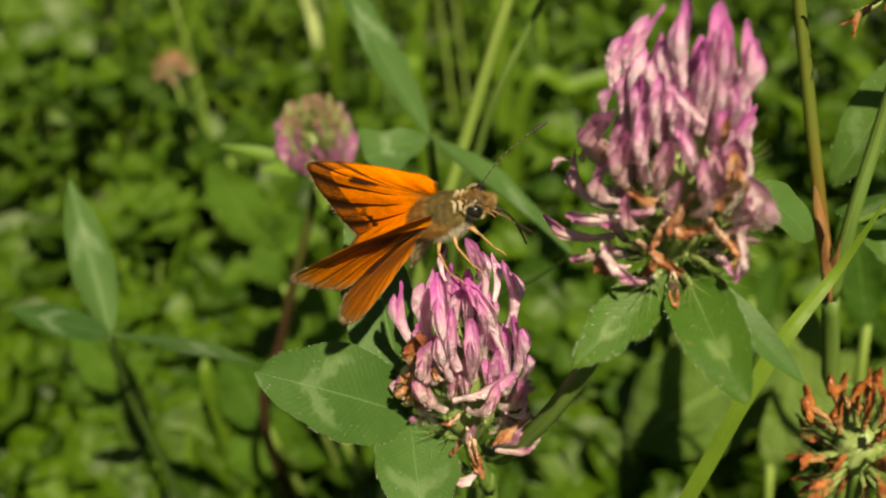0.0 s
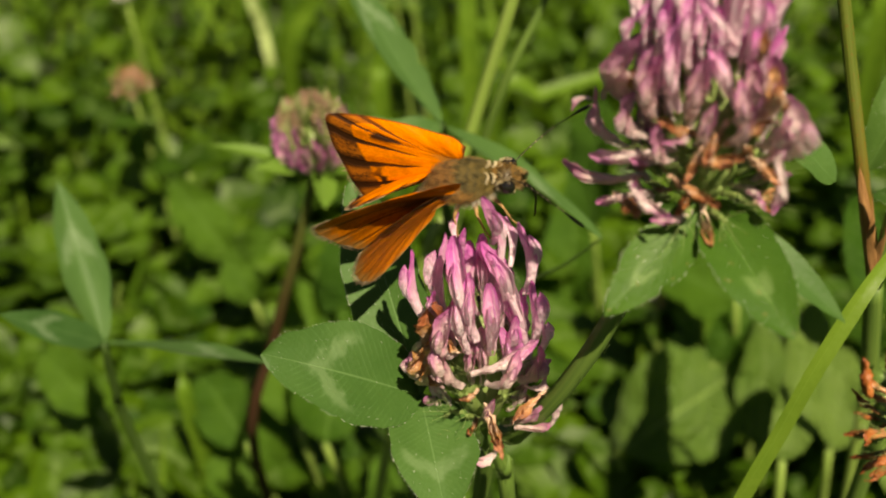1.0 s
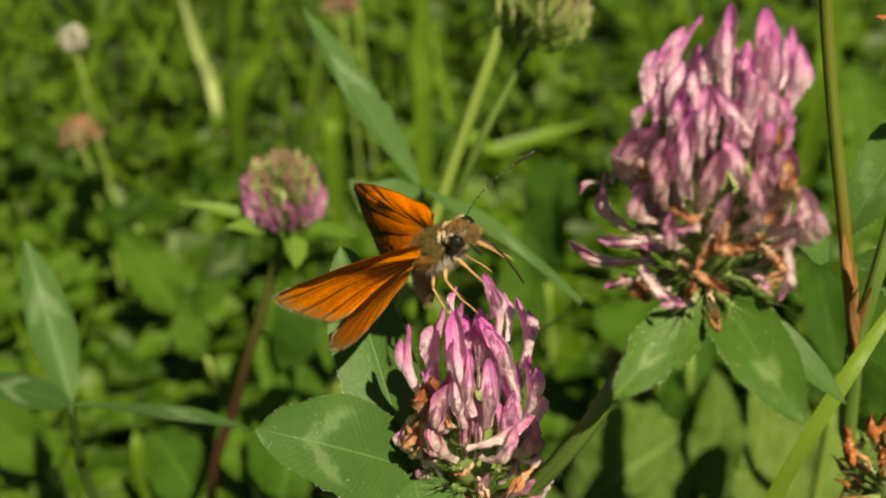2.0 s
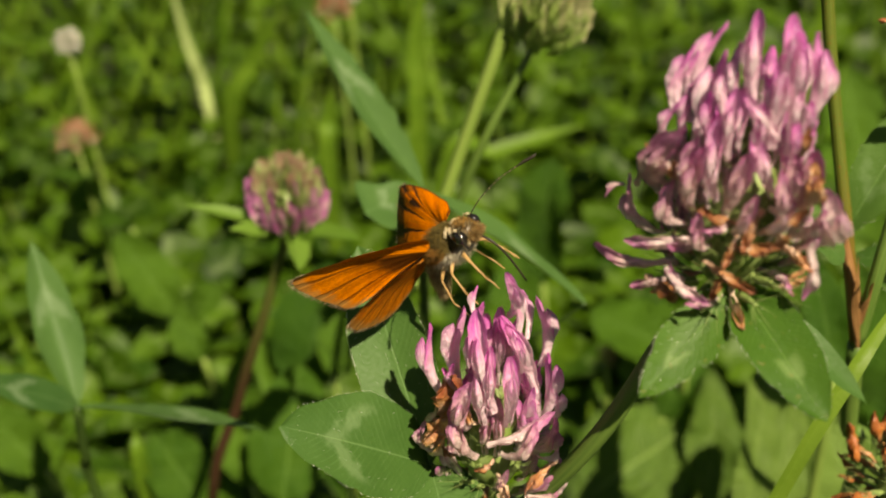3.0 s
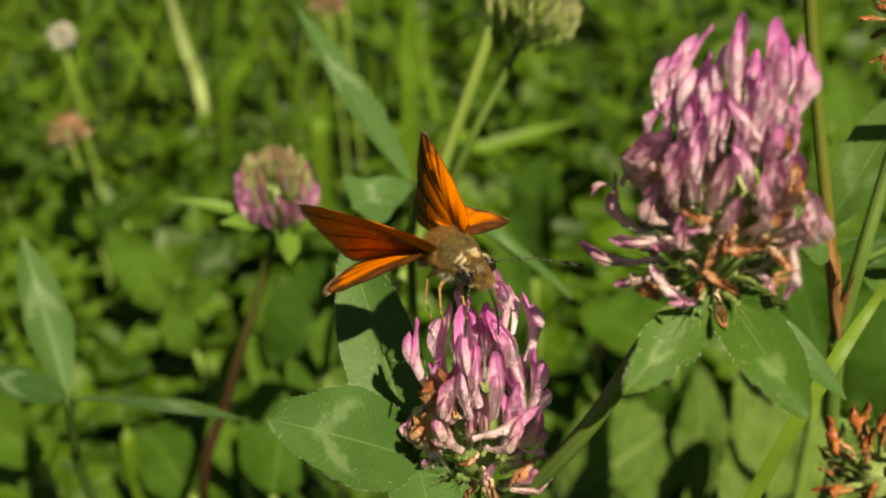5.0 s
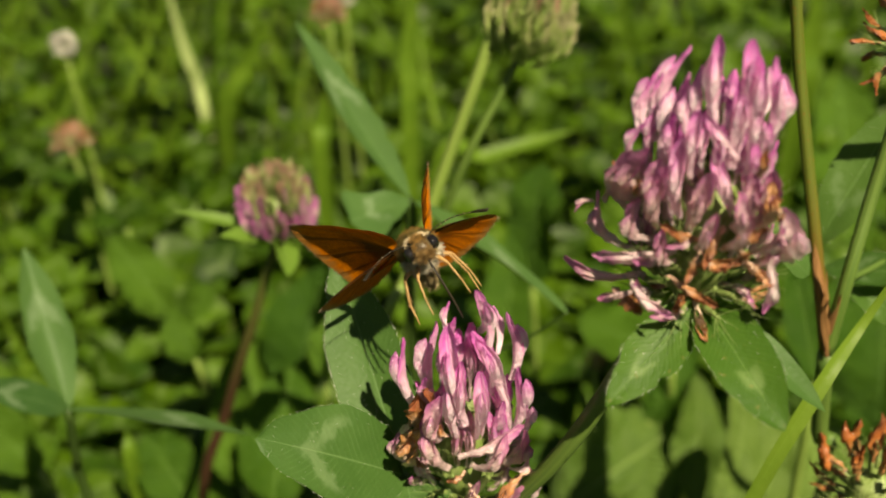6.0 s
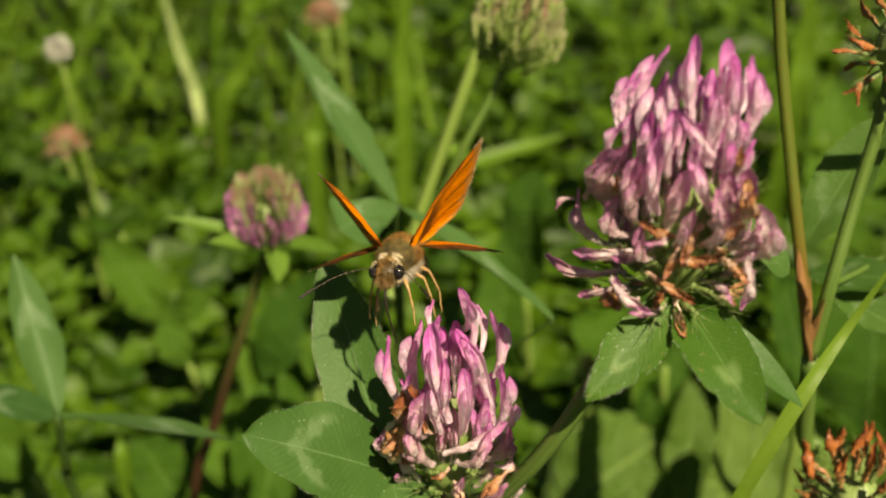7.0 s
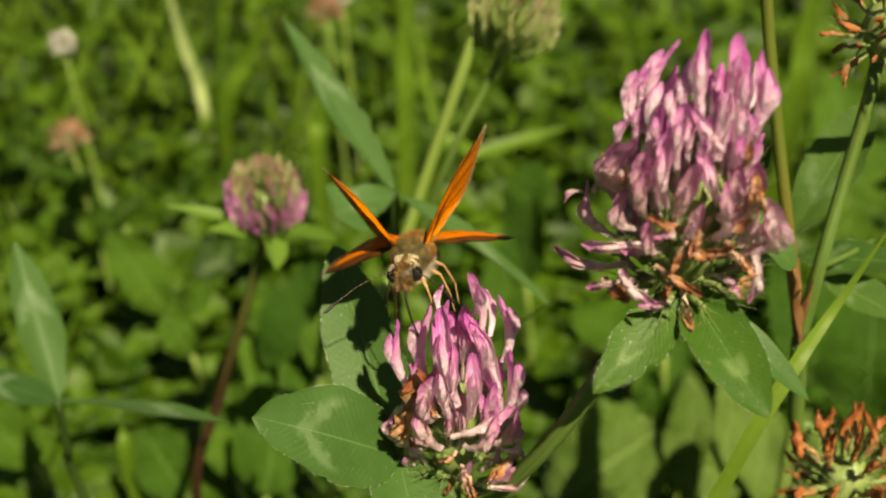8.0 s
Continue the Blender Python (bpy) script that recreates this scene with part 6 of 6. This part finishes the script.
def motions():
    walk(butterfly, [
        (0.0, pose(0.00504, 0.10949, 0.23331, 21.82, -28.67, -14.05)),
        (0.2, pose(0.00358, 0.11008, 0.23371, 23.79, -30.21, -13.72)),
        (0.5, pose(-0.00161, 0.11056, 0.23441, 26.75, -32.51, -13.23)),
        (0.7, pose(0.00098, 0.11142, 0.23272, 27.46, -24.21, -12.16)),
        (1.0, pose(-0.00009, 0.11281, 0.23114, 28.52, -11.77, -10.56)),
        (1.2, pose(0.00402, 0.11221, 0.23076, 28.52, -11.77, -10.56)),
        (1.5, pose(-0.00305, 0.11158, 0.23228, 22.82, -33.69, -23.76)),
        (3.0, pose(-0.00400, 0.11815, 0.22915, 24.83, -42.45, -48.75)),
        (3.2, pose(-0.00597, 0.11664, 0.23085, 25.93, -31.19, -49.97)),
        (3.5, pose(-0.00130, 0.11356, 0.23195, 27.59, -14.31, -51.79)),
        (3.8, pose(0.00126, 0.10991, 0.23103, 23.85, 0.20, -53.62)),
        (4.0, pose(0.00071, 0.10919, 0.23321, 21.35, 9.88, -54.84)),
        (4.2, pose(0.00082, 0.10921, 0.23267, 18.47, 8.84, -54.14)),
        (4.5, pose(0.00058, 0.10930, 0.23195, 14.14, 7.29, -53.09)),
        (6.0, pose(-0.00474, 0.11545, 0.23212, 25.70, -29.90, -81.55)),
        (6.3, pose(-0.00387, 0.11724, 0.23113, 25.15, -31.72, -87.21)),
        (6.5, pose(-0.00514, 0.11819, 0.23012, 24.78, -32.93, -90.99)),
        (7.0, pose(-0.00499, 0.11940, 0.22985, 8.69, -8.75, -103.28)),
        (7.2, pose(-0.00212, 0.11835, 0.22907, 8.76, -6.89, -99.85)),
        (7.5, pose(-0.00328, 0.11695, 0.22830, 8.87, -4.09, -94.71)),
        (8.0, pose(-0.00215, 0.11688, 0.22892, 10.60, -3.25, -98.04)),
    ])
    walk(forewing_left, [
        (0.0, pose(0.00040, 0.00200, 0.00120, 58.50, -54.24, 24.43)),
        (0.5, pose(0.00040, 0.00200, 0.00120, 47.73, -55.99, 31.06)),
        (1.0, pose(0.00040, 0.00200, 0.00120, 33.48, -54.17, 47.32)),
        (1.2, pose(0.00040, 0.00200, 0.00120, 33.48, -54.17, 47.32)),
        (1.5, pose(0.00040, 0.00200, 0.00120, 47.49, -55.52, 25.87)),
        (3.0, pose(0.00040, 0.00200, 0.00120, 20.30, -30.57, 49.85)),
        (3.5, pose(0.00040, 0.00200, 0.00120, 18.80, -51.33, 58.06)),
        (4.0, pose(0.00040, 0.00200, 0.00120, 19.21, -56.29, 60.48)),
        (4.5, pose(0.00040, 0.00200, 0.00120, 37.27, -60.76, 40.00)),
        (6.0, pose(0.00040, 0.00200, 0.00120, 39.79, -55.09, 35.29)),
        (6.5, pose(0.00040, 0.00200, 0.00120, 46.60, -39.67, 19.31)),
        (7.0, pose(0.00040, 0.00200, 0.00120, 53.46, -43.83, 15.82)),
        (7.5, pose(0.00040, 0.00200, 0.00120, 60.84, -31.43, 6.20)),
        (8.0, pose(0.00040, 0.00200, 0.00120, 52.14, -41.95, 16.40)),
    ])
    walk(forewing_right, [
        (0.0, pose(0.00040, -0.00200, 0.00120, -44.67, -46.76, -15.00)),
        (0.5, pose(0.00040, -0.00200, 0.00120, -51.60, -45.83, -7.40)),
        (1.0, pose(0.00040, -0.00200, 0.00120, -57.48, -64.70, -8.69)),
        (1.2, pose(0.00040, -0.00200, 0.00120, -57.48, -64.70, -8.69)),
        (1.5, pose(0.00040, -0.00200, 0.00120, -44.90, -43.55, -13.53)),
        (3.0, pose(0.00040, -0.00200, 0.00120, -41.32, -34.22, -8.00)),
        (3.5, pose(0.00040, -0.00200, 0.00120, -68.97, -54.28, 10.81)),
        (4.0, pose(0.00040, -0.00200, 0.00120, -67.78, -61.11, 9.90)),
        (4.5, pose(0.00040, -0.00200, 0.00120, -50.22, -63.20, -7.82)),
        (6.0, pose(0.00040, -0.00200, 0.00120, -53.29, -53.20, -0.13)),
        (6.5, pose(0.00040, -0.00200, 0.00120, -54.74, -41.11, -4.47)),
        (7.0, pose(0.00040, -0.00200, 0.00120, -38.60, -55.59, -12.44)),
        (7.5, pose(0.00040, -0.00200, 0.00120, -46.24, -49.53, -9.64)),
        (8.0, pose(0.00040, -0.00200, 0.00120, -45.71, -57.19, -7.06)),
    ])
    walk(hindwing_left, [
        (0.0, pose(-0.00140, 0.00190, 0.00060, -14.61, 3.65, 47.38)),
        (0.5, pose(-0.00140, 0.00190, 0.00060, -22.73, 7.27, 45.64)),
        (1.0, pose(-0.00140, 0.00190, 0.00060, -39.39, 9.33, 35.67)),
        (1.2, pose(-0.00140, 0.00190, 0.00060, -39.39, 9.33, 35.67)),
        (1.5, pose(-0.00140, 0.00190, 0.00060, -14.61, 4.96, 41.76)),
        (3.0, pose(-0.00140, 0.00190, 0.00060, -2.95, -2.46, 39.46)),
        (3.5, pose(-0.00140, 0.00190, 0.00060, -34.28, -1.20, 25.02)),
        (4.0, pose(-0.00140, 0.00190, 0.00060, -38.93, 5.57, 0.97)),
        (4.5, pose(-0.00140, 0.00190, 0.00060, -38.93, 5.57, 0.97)),
        (6.0, pose(-0.00140, 0.00190, 0.00060, -7.03, -23.68, 22.65)),
        (6.5, pose(-0.00140, 0.00190, 0.00060, -9.69, -11.76, 19.84)),
        (7.0, pose(-0.00140, 0.00190, 0.00060, -15.01, -15.40, 26.22)),
        (7.5, pose(-0.00140, 0.00190, 0.00060, -7.61, -13.59, 21.37)),
        (8.0, pose(-0.00140, 0.00190, 0.00060, -15.38, -16.46, 23.79)),
    ])
    walk(hindwing_right, [
        (0.0, pose(-0.00140, -0.00190, 0.00060, -43.91, -32.90, 16.79)),
        (0.5, pose(-0.00140, -0.00190, 0.00060, -34.36, -25.76, 3.07)),
        (1.0, pose(-0.00140, -0.00190, 0.00060, -63.46, -46.51, 24.72)),
        (1.2, pose(-0.00140, -0.00190, 0.00060, -63.46, -46.51, 24.72)),
        (1.5, pose(-0.00140, -0.00190, 0.00060, -30.22, -21.86, 6.97)),
        (3.0, pose(-0.00140, -0.00190, 0.00060, -15.20, -23.46, -11.73)),
        (3.5, pose(-0.00140, -0.00190, 0.00060, -25.21, -45.13, -10.62)),
        (4.0, pose(-0.00140, -0.00190, 0.00060, -27.28, -26.65, 8.81)),
        (4.5, pose(-0.00140, -0.00190, 0.00060, -10.31, -25.82, -1.57)),
        (6.0, pose(-0.00140, -0.00190, 0.00060, 3.40, -14.17, -1.73)),
        (6.5, pose(-0.00140, -0.00190, 0.00060, -5.99, -10.71, -10.38)),
        (7.0, pose(-0.00140, -0.00190, 0.00060, 14.73, -16.69, 3.84)),
        (7.5, pose(-0.00140, -0.00190, 0.00060, 11.95, -9.06, -1.80)),
        (8.0, pose(-0.00140, -0.00190, 0.00060, 17.70, -11.00, 4.96)),
    ])
    walk(clover_small, [
        (0.0, pose(0.0078, 0.1416, -0.0030, 0.468, 1.301, 0)),
        (0.2, pose(0.0078, 0.1416, -0.0030, 0.662, 1.007, 0.000)),
        (0.5, pose(0.0078, 0.1416, -0.0030, -0.422, -0.083, 0)),
        (0.7, pose(0.0078, 0.1416, -0.0030, 0.624, 0.413, 0.000)),
        (1.0, pose(0.0078, 0.1416, -0.0030, 0.273, -0.144, 0)),
        (1.2, pose(0.0078, 0.1416, -0.0030, 0.578, 0.674, 0.000)),
        (1.5, pose(0.0078, 0.1416, -0.0030, 0.399, -0.337, 0)),
        (3.0, pose(0.0078, 0.1416, -0.0030, 0.345, -0.084, 0)),
        (3.2, pose(0.0078, 0.1416, -0.0030, 0.517, -0.647, 0.000)),
        (3.5, pose(0.0078, 0.1416, -0.0030, 0.218, -0.026, 0)),
        (3.8, pose(0.0078, 0.1416, -0.0030, 0.541, 0.223, 0.000)),
        (4.0, pose(0.0078, 0.1416, -0.0030, 0.016, 0.013, 0)),
        (4.2, pose(0.0078, 0.1416, -0.0030, 0.417, 0.047, 0.000)),
        (4.5, pose(0.0078, 0.1416, -0.0030, 0.440, 0.130, 0)),
        (6.0, pose(0.0078, 0.1416, -0.0030, 0.454, -0.252, 0)),
        (6.3, pose(0.0078, 0.1416, -0.0030, -0.042, 0.053, 0.000)),
        (6.5, pose(0.0078, 0.1416, -0.0030, 0.263, -0.247, 0)),
        (7.0, pose(0.0078, 0.1416, -0.0030, -0.005, -0.190, 0)),
        (7.2, pose(0.0078, 0.1416, -0.0030, -0.033, 0.376, 0.000)),
        (7.5, pose(0.0078, 0.1416, -0.0030, 0.314, 0.218, 0)),
        (8.0, pose(0.0078, 0.1416, -0.0030, 0.261, 0.368, 0)),
    ])
    walk(clover_big, [
        (0.0, pose(-0.0041, 0.1761, -0.0030, 0.302, 1.385, 0)),
        (0.2, pose(-0.0041, 0.1761, -0.0030, 0.166, 1.165, 0.000)),
        (0.5, pose(-0.0041, 0.1761, -0.0030, -0.592, -0.043, 0)),
        (0.7, pose(-0.0041, 0.1761, -0.0030, 0.266, 0.440, 0.000)),
        (1.0, pose(-0.0041, 0.1761, -0.0030, 0.145, -0.166, 0)),
        (1.2, pose(-0.0041, 0.1761, -0.0030, 0.140, 0.610, 0.000)),
        (1.5, pose(-0.0041, 0.1761, -0.0030, 0.216, -0.367, 0)),
        (3.0, pose(-0.0041, 0.1761, -0.0030, 0.311, -0.079, 0)),
        (3.2, pose(-0.0041, 0.1761, -0.0030, 0.301, -0.566, 0.000)),
        (3.5, pose(-0.0041, 0.1761, -0.0030, 0.222, 0.023, 0)),
        (3.8, pose(-0.0041, 0.1761, -0.0030, 0.393, 0.285, 0.000)),
        (4.0, pose(-0.0041, 0.1761, -0.0030, 0.080, 0.028, 0)),
        (4.2, pose(-0.0041, 0.1761, -0.0030, 0.402, 0.075, 0.000)),
        (4.5, pose(-0.0041, 0.1761, -0.0030, 0.464, 0.142, 0)),
        (6.0, pose(-0.0041, 0.1761, -0.0030, 0.211, -0.121, 0)),
        (6.3, pose(-0.0041, 0.1761, -0.0030, -0.267, 0.183, 0.000)),
        (6.5, pose(-0.0041, 0.1761, -0.0030, 0.081, -0.135, 0)),
        (7.0, pose(-0.0041, 0.1761, -0.0030, -0.188, -0.050, 0)),
        (7.2, pose(-0.0041, 0.1761, -0.0030, 0.010, 0.515, 0.000)),
        (7.5, pose(-0.0041, 0.1761, -0.0030, 0.246, 0.315, 0)),
        (8.0, pose(-0.0041, 0.1761, -0.0030, 0.245, 0.476, 0)),
    ])
    walk(clover_side, [
        (0.0, pose(0.0478, 0.1642, -0.0030, -0.139, 0.349, 0)),
        (0.2, pose(0.0478, 0.1642, -0.0030, 0.498, 1.321, 0.000)),
        (0.5, pose(0.0478, 0.1642, -0.0030, 0.280, 0.094, 0)),
        (0.7, pose(0.0478, 0.1642, -0.0030, 0.492, 0.372, 0.000)),
        (1.0, pose(0.0478, 0.1642, -0.0030, 0.699, -0.162, 0)),
        (1.5, pose(0.0478, 0.1642, -0.0030, 0.548, -0.080, 0)),
        (3.0, pose(0.0478, 0.1642, -0.0030, 0.226, -0.103, 0)),
        (3.2, pose(0.0478, 0.1642, -0.0030, 0.327, -0.105, 0.000)),
        (3.5, pose(0.0478, 0.1642, -0.0030, 0.119, -0.111, 0)),
        (3.8, pose(0.0478, 0.1642, -0.0030, 0.408, -0.051, 0.000)),
        (4.0, pose(0.0478, 0.1642, -0.0030, 0.000, 0.000, 0)),
        (4.2, pose(0.0478, 0.1642, -0.0030, 0.497, -0.167, 0.000)),
        (4.5, pose(0.0478, 0.1642, -0.0030, 0.135, 0.012, 0)),
        (6.0, pose(0.0478, 0.1642, -0.0030, 0.139, -0.186, 0)),
        (6.3, pose(0.0478, 0.1642, -0.0030, -0.657, 0.800, 0.000)),
        (6.5, pose(0.0478, 0.1642, -0.0030, 0.141, -0.252, 0)),
        (7.0, pose(0.0478, 0.1642, -0.0030, -0.040, -0.139, 0)),
        (7.2, pose(0.0478, 0.1642, -0.0030, -0.152, 0.186, 0.000)),
        (7.5, pose(0.0478, 0.1642, -0.0030, -0.014, -0.146, 0)),
        (8.0, pose(0.0478, 0.1642, -0.0030, 0.012, -0.152, 0)),
    ])


motions()
